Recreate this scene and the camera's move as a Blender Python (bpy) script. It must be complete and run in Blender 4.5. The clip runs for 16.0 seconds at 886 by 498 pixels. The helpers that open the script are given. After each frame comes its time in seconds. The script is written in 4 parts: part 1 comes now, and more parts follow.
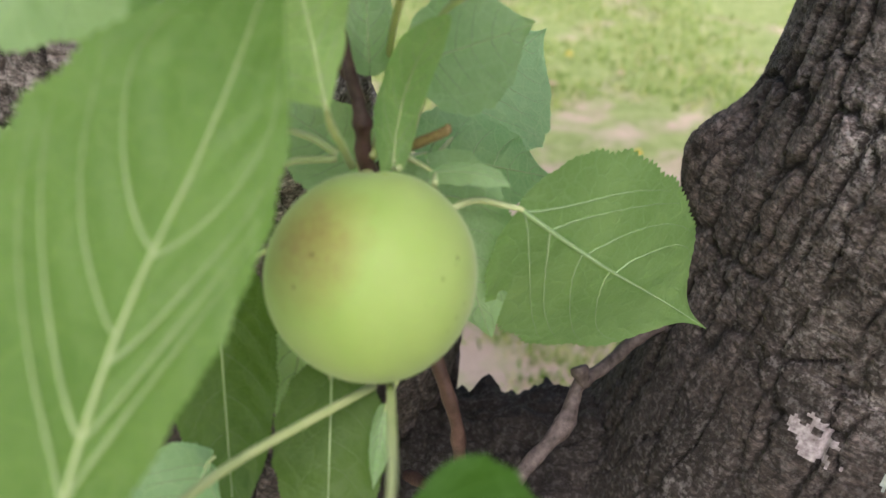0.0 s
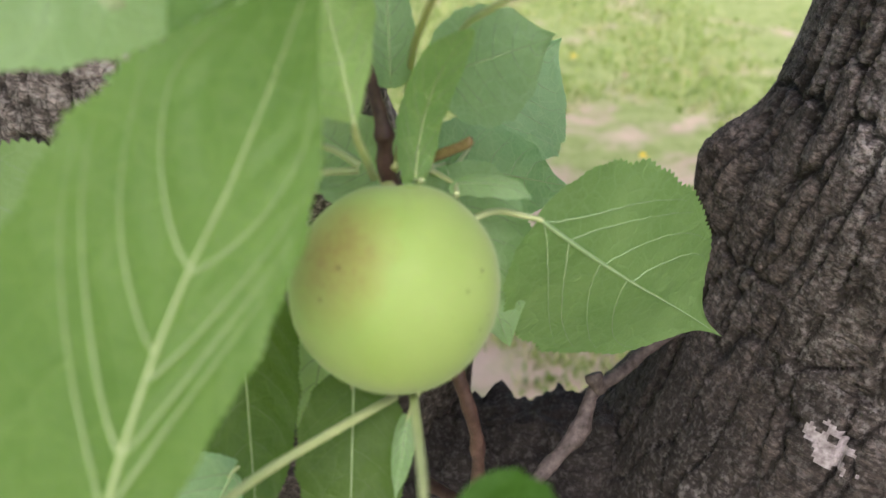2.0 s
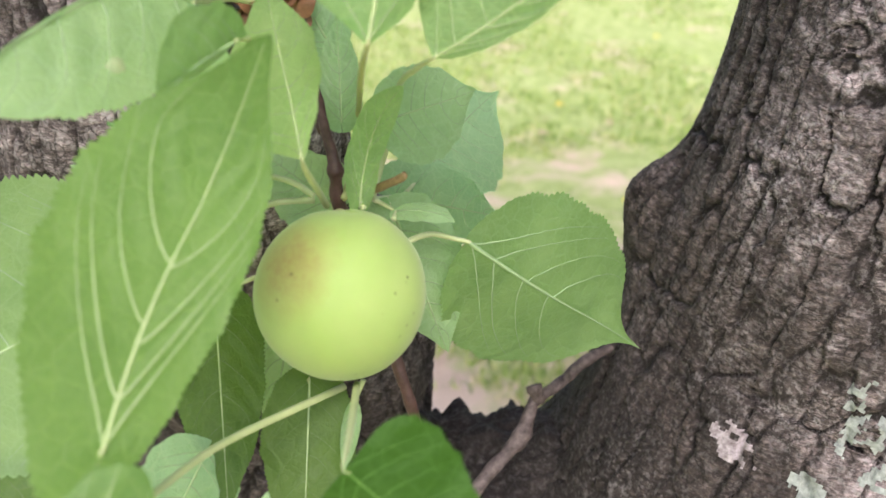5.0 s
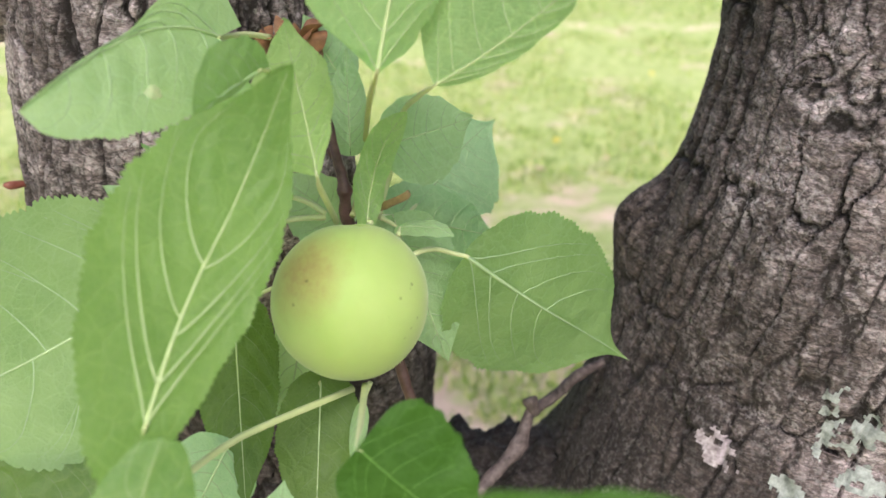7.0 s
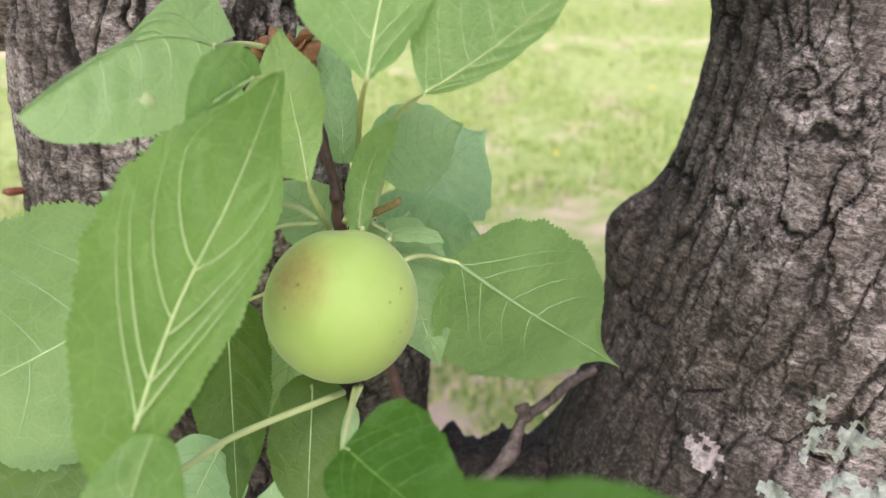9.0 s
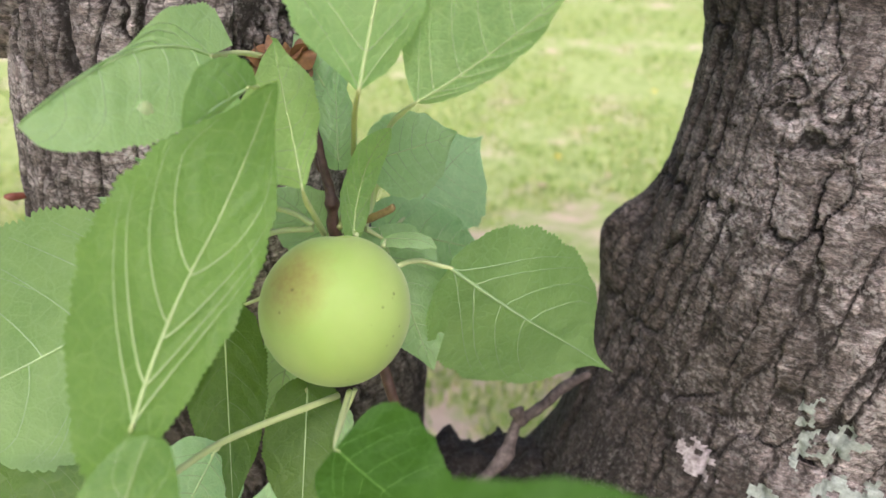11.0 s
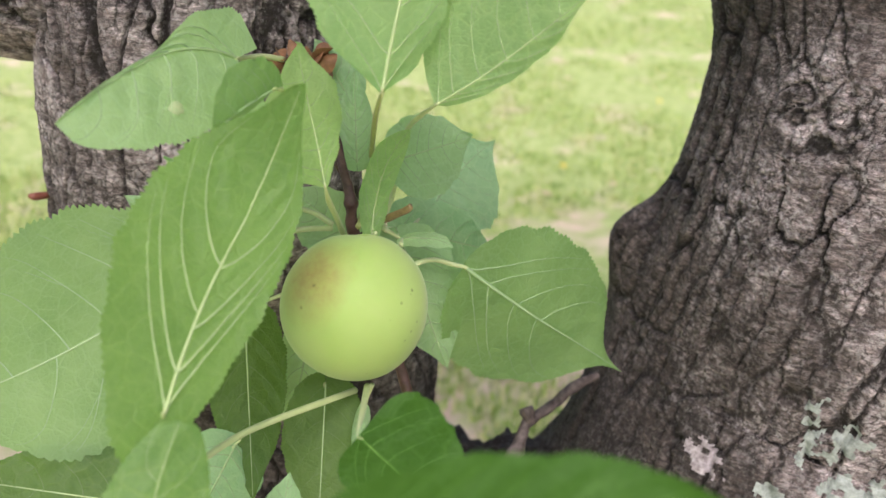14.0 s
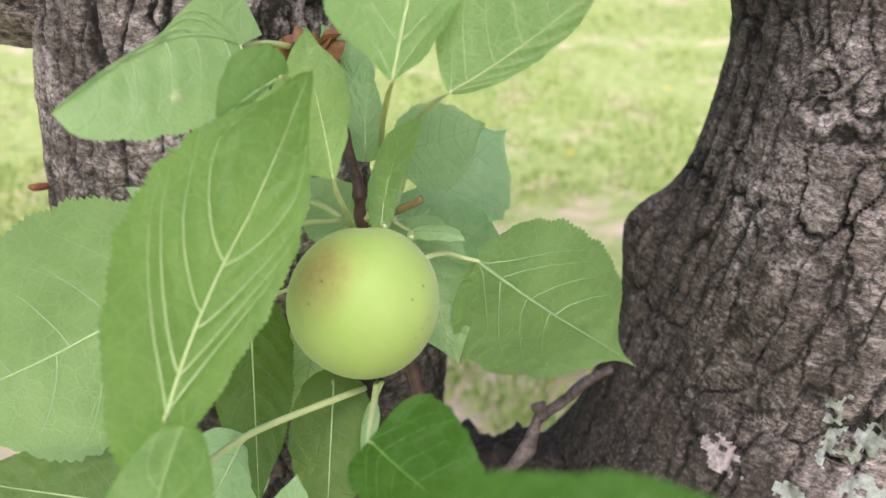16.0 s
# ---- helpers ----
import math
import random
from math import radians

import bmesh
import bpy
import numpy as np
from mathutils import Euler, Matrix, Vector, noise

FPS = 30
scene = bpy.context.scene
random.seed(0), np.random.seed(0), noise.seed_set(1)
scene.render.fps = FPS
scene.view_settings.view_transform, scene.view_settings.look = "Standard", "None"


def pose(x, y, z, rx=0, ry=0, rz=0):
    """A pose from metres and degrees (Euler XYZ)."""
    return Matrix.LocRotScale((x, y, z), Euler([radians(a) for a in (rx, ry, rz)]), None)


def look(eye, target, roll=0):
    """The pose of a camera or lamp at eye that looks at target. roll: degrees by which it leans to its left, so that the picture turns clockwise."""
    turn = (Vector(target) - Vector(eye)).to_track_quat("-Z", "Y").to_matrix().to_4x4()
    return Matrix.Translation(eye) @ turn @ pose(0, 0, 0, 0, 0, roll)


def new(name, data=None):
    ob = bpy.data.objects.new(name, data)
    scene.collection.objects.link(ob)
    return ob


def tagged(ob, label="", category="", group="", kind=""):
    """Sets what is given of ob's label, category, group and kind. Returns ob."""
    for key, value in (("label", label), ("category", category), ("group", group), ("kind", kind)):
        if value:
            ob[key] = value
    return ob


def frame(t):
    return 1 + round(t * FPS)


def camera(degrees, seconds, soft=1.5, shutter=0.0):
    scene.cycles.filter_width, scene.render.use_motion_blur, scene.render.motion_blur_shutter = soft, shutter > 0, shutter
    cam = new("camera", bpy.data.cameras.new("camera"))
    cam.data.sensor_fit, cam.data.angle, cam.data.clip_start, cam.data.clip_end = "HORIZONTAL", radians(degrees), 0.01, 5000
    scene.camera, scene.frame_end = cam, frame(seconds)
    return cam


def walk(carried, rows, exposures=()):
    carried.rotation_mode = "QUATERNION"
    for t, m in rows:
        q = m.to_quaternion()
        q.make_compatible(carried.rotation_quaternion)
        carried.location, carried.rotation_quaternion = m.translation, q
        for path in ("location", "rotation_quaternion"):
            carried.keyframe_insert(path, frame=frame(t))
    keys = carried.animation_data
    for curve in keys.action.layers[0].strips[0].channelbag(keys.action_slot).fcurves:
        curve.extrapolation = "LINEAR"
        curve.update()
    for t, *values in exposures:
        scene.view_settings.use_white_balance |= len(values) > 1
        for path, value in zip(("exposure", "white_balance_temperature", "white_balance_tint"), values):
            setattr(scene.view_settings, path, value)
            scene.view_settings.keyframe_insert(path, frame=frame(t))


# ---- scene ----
cam = camera(51.18, 16.0)
cam.data.dof.use_dof, cam.data.dof.focus_distance, cam.data.dof.aperture_fstop = True, 0.265, 17.0
PATH = [
    (0, -0.00855, -0.03881, 1.30493, 59.052, -1.299, -1.231),
    (0.5, -0.00987, -0.03854, 1.30630, 59.153, -1.312, -1.272),
    (1, -0.01134, -0.03740, 1.30827, 59.307, -1.187, -1.344),
    (1.5, -0.01157, -0.03736, 1.30756, 59.309, -0.937, -1.176),
    (2, -0.01220, -0.03897, 1.30708, 59.190, -1.096, -1.089),
    (2.5, -0.01183, -0.04099, 1.30673, 59.345, -1.451, -0.973),
    (3, -0.01161, -0.04389, 1.30778, 59.639, -1.595, -1.052),
    (3.5, -0.00958, -0.04891, 1.30794, 59.824, -1.483, -0.857),
    (4, -0.00669, -0.05366, 1.31055, 60.135, -1.487, -0.935),
    (4.5, -0.00258, -0.06476, 1.31447, 60.905, -1.520, -1.239),
    (5, -0.00066, -0.07728, 1.32128, 62.039, -1.296, -1.579),
    (7.5, -0.00200, -0.09903, 1.32521, 64.516, -1.134, -1.764),
    (8, -0.00121, -0.10053, 1.32571, 64.731, -1.198, -1.677),
    (8.5, 0.00056, -0.10354, 1.32661, 64.991, -1.352, -1.504),
    (9, 0.00088, -0.10287, 1.32536, 65.081, -1.304, -1.621),
    (11.5, 0.00346, -0.10857, 1.32867, 65.467, -1.436, -1.349),
    (12, 0.00255, -0.11028, 1.32933, 65.659, -1.589, -1.333),
    (12.5, 0.00171, -0.11017, 1.32803, 65.707, -1.620, -1.258),
    (13, 0.00187, -0.10958, 1.32782, 65.596, -1.546, -1.153),
    (13.5, 0.00024, -0.11086, 1.32745, 65.665, -1.565, -1.001),
    (14, -0.00029, -0.11376, 1.32820, 65.799, -1.639, -1.046),
    (14.5, 0.00174, -0.11600, 1.32888, 65.916, -1.717, -0.843),
    (15, 0.00178, -0.11385, 1.32920, 65.804, -1.666, -0.661),
    (15.5, -0.00018, -0.10940, 1.32754, 65.390, -1.622, -0.805),
    (16, -0.00168, -0.10522, 1.32613, 65.010, -1.488, -0.717),
]
walk(cam, [(t, pose(x, y, z, rx, ry, rz)) for t, x, y, z, rx, ry, rz in PATH],
     exposures=[(0, 0.46, 6500, 13), (2.5, 0.52, 6500, 13), (5, 0.90, 6500, 14), (9, 0.73, 6500, 14), (12.5, 0.69, 6500, 14), (15, 0.67, 6500, 14), (16, 0.75, 6500, 14)])

# ---- light: bright overcast, high soft sun behind the camera ----
world = bpy.data.worlds.new("world")
scene.world = world
world.use_nodes = True
_nt = world.node_tree
_sky = _nt.nodes.new("ShaderNodeTexSky")
_sky.sky_type = "NISHITA"
_sky.sun_disc = False
SUN_ELEVATION, SUN_TURN = 54.0, 180.0     # degrees; turn clockwise from +y
_sky.sun_elevation, _sky.sun_rotation = radians(SUN_ELEVATION), radians(SUN_TURN)
_sky.air_density, _sky.dust_density, _sky.ozone_density = 1.0, 4.0, 0.6
_nt.links.new(_sky.outputs[0], _nt.nodes["Background"].inputs[0])
_nt.nodes["Background"].inputs[1].default_value = 0.15
_sun = bpy.data.lights.new("sun", "SUN")
_sun.energy, _sun.angle, _sun.color = 3.6, radians(24), (1.0, 0.98, 0.95)
_e, _a = radians(SUN_ELEVATION), radians(SUN_TURN)
SUN_DIR = Vector((math.sin(_a) * math.cos(_e), math.cos(_a) * math.cos(_e), math.sin(_e)))
new("sun", _sun).matrix_world = look(SUN_DIR * 50, (0, 0, 0))


CROWN_LEAVES = 5500


# ---- small tools ----
def smooth(a, lo, hi):
    x = np.clip((a - lo) / (hi - lo), 0, 1)
    return x * x * (3 - 2 * x)


def hash3(i, j, k, seed):
    """Three random numbers for each lattice cell."""
    h = (i.astype(np.int64) * 73856093) ^ (j.astype(np.int64) * 19349663) ^ (k.astype(np.int64) * 83492791) ^ (seed * 2654435761)
    out = []
    for m in (2246822519, 3266489917, 668265263):
        g = (h * m) & 0xFFFFFFFF
        g = ((g ^ (g >> 15)) * 2246822519) & 0xFFFFFFFF
        g = ((g ^ (g >> 13)) * 3266489917) & 0xFFFFFFFF
        out.append(((g ^ (g >> 16)) & 0xFFFFFF) / float(0xFFFFFF))
    return out


def vnoise(p, scale, seed=0):
    """Smooth value noise, 0 to 1, on an (n, 3) array."""
    q = p / scale
    c = np.floor(q).astype(np.int64)
    f = q - c
    f = f * f * (3 - 2 * f)
    total = np.zeros(len(p))
    for a in (0, 1):
        for b in (0, 1):
            for d in (0, 1):
                w = (f[:, 0] if a else 1 - f[:, 0]) * (f[:, 1] if b else 1 - f[:, 1]) * (f[:, 2] if d else 1 - f[:, 2])
                total += w * hash3(c[:, 0] + a, c[:, 1] + b, c[:, 2] + d, seed)[0]
    return total


def fbm(p, scale, octaves=3, seed=0):
    total, amp, norm = 0, 1.0, 0
    for o in range(octaves):
        total = total + amp * vnoise(p, scale / 2 ** o, seed + o)
        norm += amp
        amp *= 0.5
    return total / norm


def cells(p, scale, seed=0):
    """Distance to the border between cells (in cell sizes) and a random number for each cell."""
    q = p / scale
    c = np.floor(q).astype(np.int64)
    d1 = np.full(len(p), 9.0)
    d2 = np.full(len(p), 9.0)
    val = np.zeros(len(p))
    for a in (-1, 0, 1):
        for b in (-1, 0, 1):
            for d in (-1, 0, 1):
                ci = c + np.array((a, b, d))
                r = hash3(ci[:, 0], ci[:, 1], ci[:, 2], seed)
                dist = np.sqrt(sum((ci[:, n] + 0.1 + 0.8 * r[n] - q[:, n]) ** 2 for n in range(3)))
                near = dist < d1
                d2 = np.where(near, d1, np.minimum(d2, dist))
                val = np.where(near, r[0], val)
                d1 = np.where(near, dist, d1)
    return d2 - d1, val


def spline(points, n):
    """n points on a smooth curve through the given rows of numbers."""
    p = np.array(points, float)
    p = np.vstack([2 * p[0] - p[1], p, 2 * p[-1] - p[-2]])
    t = np.linspace(0, len(p) - 3 - 1e-9, n)
    i = t.astype(int)
    f = (t - i)[:, None]
    a, b, c, d = p[i], p[i + 1], p[i + 2], p[i + 3]
    return 0.5 * (2 * b + (c - a) * f + (2 * a - 5 * b + 4 * c - d) * f ** 2 + (3 * b - a - 3 * c + d) * f ** 3)


def mesh_object(name, verts, faces, material, parent=None, label="", shade=True):
    me = bpy.data.meshes.new(name)
    me.from_pydata([tuple(v) for v in verts], [], faces)
    me.materials.append(material)
    if shade:
        me.shade_smooth()
    ob = new(name, me)
    if parent is not None:
        ob.parent = parent
    if label:
        ob["label"] = label
    return ob


def grid_faces(nu, nv, wrap=False):
    """Quads of a grid of nu rows and nv columns; wrap joins the last column to the first."""
    i, j = np.meshgrid(np.arange(nu - 1), np.arange(nv if wrap else nv - 1), indexing="ij")
    k = (j + 1) % nv
    return np.stack([i * nv + j, i * nv + k, (i + 1) * nv + k, (i + 1) * nv + j], -1).reshape(-1, 4).tolist()


def frames_along(c):
    """Two side directions for every point of a curve, without twist."""
    t = np.gradient(c, axis=0)
    t /= np.linalg.norm(t, axis=1)[:, None]
    ref = np.array((0.0, 0.0, 1.0)) if abs(t[0][2]) < 0.9 else np.array((0.0, -1.0, 0.0))
    a = np.zeros_like(c)
    for i in range(len(c)):
        ref = ref - t[i] * (ref @ t[i])
        ref = ref / np.linalg.norm(ref)
        a[i] = ref
    return t, a, np.cross(t, a)


def tube_arrays(points, radii, n=24, sides=10, knots=(), rough=0.0, seed=0):
    """A round rod along a curve; knots: (place 0..1, swelling, length)."""
    c = spline(points, n)
    r = spline(np.array(radii, float)[:, None], n)[:, 0]
    s = np.linspace(0, 1, n)
    for at, swell, length in knots:
        r = r * (1 + swell * np.exp(-((s - at) / length) ** 2))
    t, a, b = frames_along(c)
    ang = np.linspace(0, 2 * np.pi, sides, endpoint=False)
    v = c[:, None] + r[:, None, None] * (np.cos(ang)[None, :, None] * a[:, None] + np.sin(ang)[None, :, None] * b[:, None])
    flat = v.reshape(-1, 3)
    if rough:
        out = (v - c[:, None]).reshape(-1, 3)
        flat = flat + out * (fbm(flat, 0.004, 2, seed)[:, None] - 0.5) * 2 * rough
    faces = grid_faces(n, sides, True)
    faces.append(list(range(sides))[::-1])
    faces.append([(n - 1) * sides + j for j in range(sides)])
    return flat, faces


def rod(name, points, radii, material, parent, label="", **options):
    v, f = tube_arrays(points, radii, **options)
    return mesh_object(name, v, f, material, parent, label)


# ---- materials ----
class Nodes:
    """A node material in short hand."""
    def __init__(self, name):
        self.mat = bpy.data.materials.new(name)
        self.mat.use_nodes = True
        self.tree = self.mat.node_tree
        self.bsdf = self.tree.nodes["Principled BSDF"]
        self.out = self.tree.nodes["Material Output"]
        self.coord = self.add("ShaderNodeTexCoord")

    def add(self, kind, **values):
        n = self.tree.nodes.new(kind)
        for key, v in values.items():
            setattr(n, key, v)
        return n

    def link(self, a, b):
        self.tree.links.new(a, b)

    def scaled(self, source, scale):
        m = self.add("ShaderNodeMapping")
        m.inputs["Scale"].default_value = scale
        self.link(source, m.inputs["Vector"])
        return m.outputs[0]

    def noise(self, source, scale, detail=4.0, rough=0.55, warp=0.0):
        n = self.add("ShaderNodeTexNoise")
        n.inputs["Scale"].default_value, n.inputs["Detail"].default_value = scale, detail
        n.inputs["Roughness"].default_value, n.inputs["Distortion"].default_value = rough, warp
        self.link(source, n.inputs["Vector"])
        return n.outputs["Fac"]

    def voronoi(self, source, scale, feature="DISTANCE_TO_EDGE"):
        n = self.add("ShaderNodeTexVoronoi", feature=feature)
        n.inputs["Scale"].default_value = scale
        self.link(source, n.inputs["Vector"])
        return n.outputs["Distance"]

    def ramp(self, fac, *stops):
        n = self.add("ShaderNodeValToRGB")
        while len(n.color_ramp.elements) < len(stops):
            n.color_ramp.elements.new(0.5)
        for e, (at, c) in zip(n.color_ramp.elements, stops):
            e.position = at
            e.color = (*c, 1) if isinstance(c, tuple) else (c, c, c, 1)
        self.link(fac, n.inputs[0])
        return n.outputs[0]

    def mix(self, fac, a, b, how="MIX"):
        n = self.add("ShaderNodeMix", data_type="RGBA", blend_type=how)
        for value, socket in ((fac, n.inputs["Factor"]), (a, n.inputs[6]), (b, n.inputs[7])):
            if isinstance(value, (int, float)):
                socket.default_value = value
            elif isinstance(value, tuple):
                socket.default_value = (*value, 1)
            else:
                self.link(value, socket)
        return n.outputs[2]

    def math(self, how, a, b=0.0):
        n = self.add("ShaderNodeMath", operation=how)
        for value, socket in ((a, n.inputs[0]), (b, n.inputs[1])):
            if isinstance(value, (int, float)):
                socket.default_value = value
            else:
                self.link(value, socket)
        return n.outputs[0]

    def bump(self, height, strength, distance, under=None):
        n = self.add("ShaderNodeBump")
        n.inputs["Strength"].default_value, n.inputs["Distance"].default_value = strength, distance
        self.link(height, n.inputs["Height"])
        if under is not None:
            self.link(under, n.inputs["Normal"])
        return n.outputs[0]

    def done(self, color=None, rough=None, normal=None, specular=0.5):
        for value, key in ((color, "Base Color"), (rough, "Roughness"), (normal, "Normal")):
            if value is None:
                continue
            if isinstance(value, (int, float)):
                self.bsdf.inputs[key].default_value = value
            elif isinstance(value, tuple):
                self.bsdf.inputs[key].default_value = (*value, 1)
            else:
                self.link(value, self.bsdf.inputs[key])
        self.bsdf.inputs["Specular IOR Level"].default_value = specular
        return self.mat


def leaf_material(name, low, high, net, through_color, gloss, share):
    """Leaf skin: blotches, a fine net of veins, and light that comes through."""
    m = Nodes(name)
    uv, obj = m.coord.outputs["UV"], m.coord.outputs["Object"]
    info = m.add("ShaderNodeObjectInfo").outputs["Random"]
    base = m.ramp(m.noise(obj, 45, 5, 0.6), (0.30, low), (0.70, high))
    tint = m.ramp(info, (0.0, (0.90, 0.97, 0.98)), (1.0, (1.10, 1.04, 0.92)))
    base = m.mix(1.0, base, tint, "MULTIPLY")
    warped = m.add("ShaderNodeVectorMath", operation="ADD")
    m.link(uv, warped.inputs[0])
    n = m.add("ShaderNodeTexNoise")
    n.inputs["Scale"].default_value = 300
    m.link(uv, n.inputs["Vector"])
    s = m.add("ShaderNodeVectorMath", operation="SCALE")
    s.inputs["Scale"].default_value = 0.0012
    m.link(n.outputs["Color"], s.inputs[0])
    m.link(s.outputs[0], warped.inputs[1])
    wide = m.voronoi(warped.outputs[0], 190)
    fine = m.voronoi(warped.outputs[0], 620)
    lines = m.math("MULTIPLY", m.ramp(wide, (0.0, 1.0), (0.09, 0.0)), 0.34)
    lines = m.math("ADD", lines, m.math("MULTIPLY", m.ramp(fine, (0.0, 1.0), (0.16, 0.0)), 0.22))
    color = m.mix(lines, base, net)
    grain = m.noise(uv, 2500, 2)
    height = m.math("ADD", m.math("MULTIPLY", lines, -0.6 if "upper" in name else 0.6), m.math("MULTIPLY", grain, 0.25))
    normal = m.bump(height, 0.55, 0.0007)
    m.done(color, gloss, normal, 0.2 if "upper" in name else 0.35)
    lit = m.add("ShaderNodeBsdfTranslucent")
    m.link(m.mix(1.0, color, through_color, "MULTIPLY"), lit.inputs["Color"])
    m.link(normal, lit.inputs["Normal"])
    both = m.add("ShaderNodeMixShader")
    both.inputs[0].default_value = share
    m.link(m.bsdf.outputs[0], both.inputs[1])
    m.link(lit.outputs[0], both.inputs[2])
    m.link(both.outputs[0], m.out.inputs["Surface"])
    return m.mat


LEAF_UNDER = leaf_material("leaf_underside", (0.262, 0.412, 0.236), (0.350, 0.500, 0.306), (0.38, 0.52, 0.33), (1.5, 1.65, 1.12), 0.46, 0.50)
LEAF_MID = leaf_material("green_underside", (0.172, 0.294, 0.116), (0.244, 0.377, 0.168), (0.268, 0.398, 0.185), (1.5, 1.65, 1.05), 0.44, 0.50)
LEAF_LIGHT = leaf_material("leaf_light_side", (0.138, 0.244, 0.071), (0.198, 0.316, 0.103), (0.215, 0.330, 0.112), (1.65, 1.8, 0.95), 0.42, 0.50)
# lightened copy: colour raised to stand for light shining through the upper leaves
LEAF_LIGHTENED = leaf_material("lightened_leaf", (0.285, 0.428, 0.185), (0.365, 0.500, 0.238), (0.39, 0.52, 0.25), (1.65, 1.75, 1.05), 0.44, 0.58)
# darkened copy: the shade on the low hanging leaves is put into its colour
LEAF_SHADED = leaf_material("shaded_leaf_copy", (0.066, 0.128, 0.027), (0.098, 0.170, 0.040), (0.11, 0.18, 0.05), (1.6, 1.75, 0.8), 0.46, 0.42)
LEAF_UPPER = leaf_material("leaf_upper_side", (0.030, 0.086, 0.007), (0.046, 0.116, 0.012), (0.06, 0.14, 0.024), (1.6, 1.6, 0.7), 0.58, 0.16)


def plain_material(name, low, high, scale, rough, relief=0.0, relief_scale=600.0, specular=0.4):
    m = Nodes(name)
    obj = m.coord.outputs["Object"]
    fac = m.noise(obj, scale, 5, 0.6)
    normal = m.bump(m.noise(obj, relief_scale, 3), 0.5, relief) if relief else None
    return m.done(m.ramp(fac, (0.3, low), (0.7, high)), rough, normal, specular)


VEIN_PALE = plain_material("pale_vein", (0.33, 0.46, 0.22), (0.40, 0.52, 0.27), 200, 0.5)
VEIN_SIDE = plain_material("faint_vein", (0.295, 0.428, 0.215), (0.350, 0.482, 0.255), 200, 0.55)
VEIN_SIDE_LIGHT = plain_material("faint_light_vein", (0.35, 0.46, 0.21), (0.42, 0.52, 0.26), 200, 0.55)
VEIN_MID_LIGHT = plain_material("light_midrib", (0.39, 0.49, 0.22), (0.46, 0.55, 0.27), 200, 0.5)
# veins dulled to go with the leaf colour darkened for shade
VEIN_SHADED = plain_material("dull_vein", (0.115, 0.190, 0.052), (0.150, 0.230, 0.070), 200, 0.55)
VEIN_GREEN = plain_material("green_vein", (0.11, 0.25, 0.04), (0.16, 0.31, 0.06), 200, 0.45)
STALK = plain_material("leaf_stalk", (0.47, 0.54, 0.26), (0.58, 0.62, 0.34), 150, 0.45, 0.0001)
STALK_WARM = plain_material("reddish_leaf_stalk", (0.36, 0.38, 0.16), (0.45, 0.47, 0.21), 150, 0.45, 0.0001)
TWIG = plain_material("young_red_bark", (0.040, 0.016, 0.015), (0.115, 0.060, 0.052), 300, 0.42, 0.0005, 900)
TWIG_GREY = plain_material("grey_twig_bark", (0.032, 0.021, 0.020), (0.17, 0.130, 0.125), 320, 0.7, 0.0008, 900)
BLEMISH = plain_material("pale_blemish", (0.30, 0.42, 0.21), (0.45, 0.50, 0.27), 900, 0.7)
BUD_SKIN = plain_material("bud_scales", (0.17, 0.115, 0.05), (0.30, 0.215, 0.10), 500, 0.55, 0.0003, 900)
DRY_SCALE = plain_material("dry_brown_scale", (0.10, 0.045, 0.024), (0.30, 0.145, 0.070), 220, 0.6, 0.0006, 700)
RED_SKIN = plain_material("red_bud", (0.15, 0.045, 0.035), (0.28, 0.10, 0.07), 300, 0.45)
LICHEN = plain_material("lichen_crust", (0.17, 0.185, 0.172), (0.40, 0.425, 0.395), 420, 0.95, 0.0006, 1300, 0.1)
WHITE_CRUST = plain_material("pale_crust", (0.15, 0.12, 0.125), (0.47, 0.41, 0.43), 500, 0.95, 0.0010, 1300, 0.1)


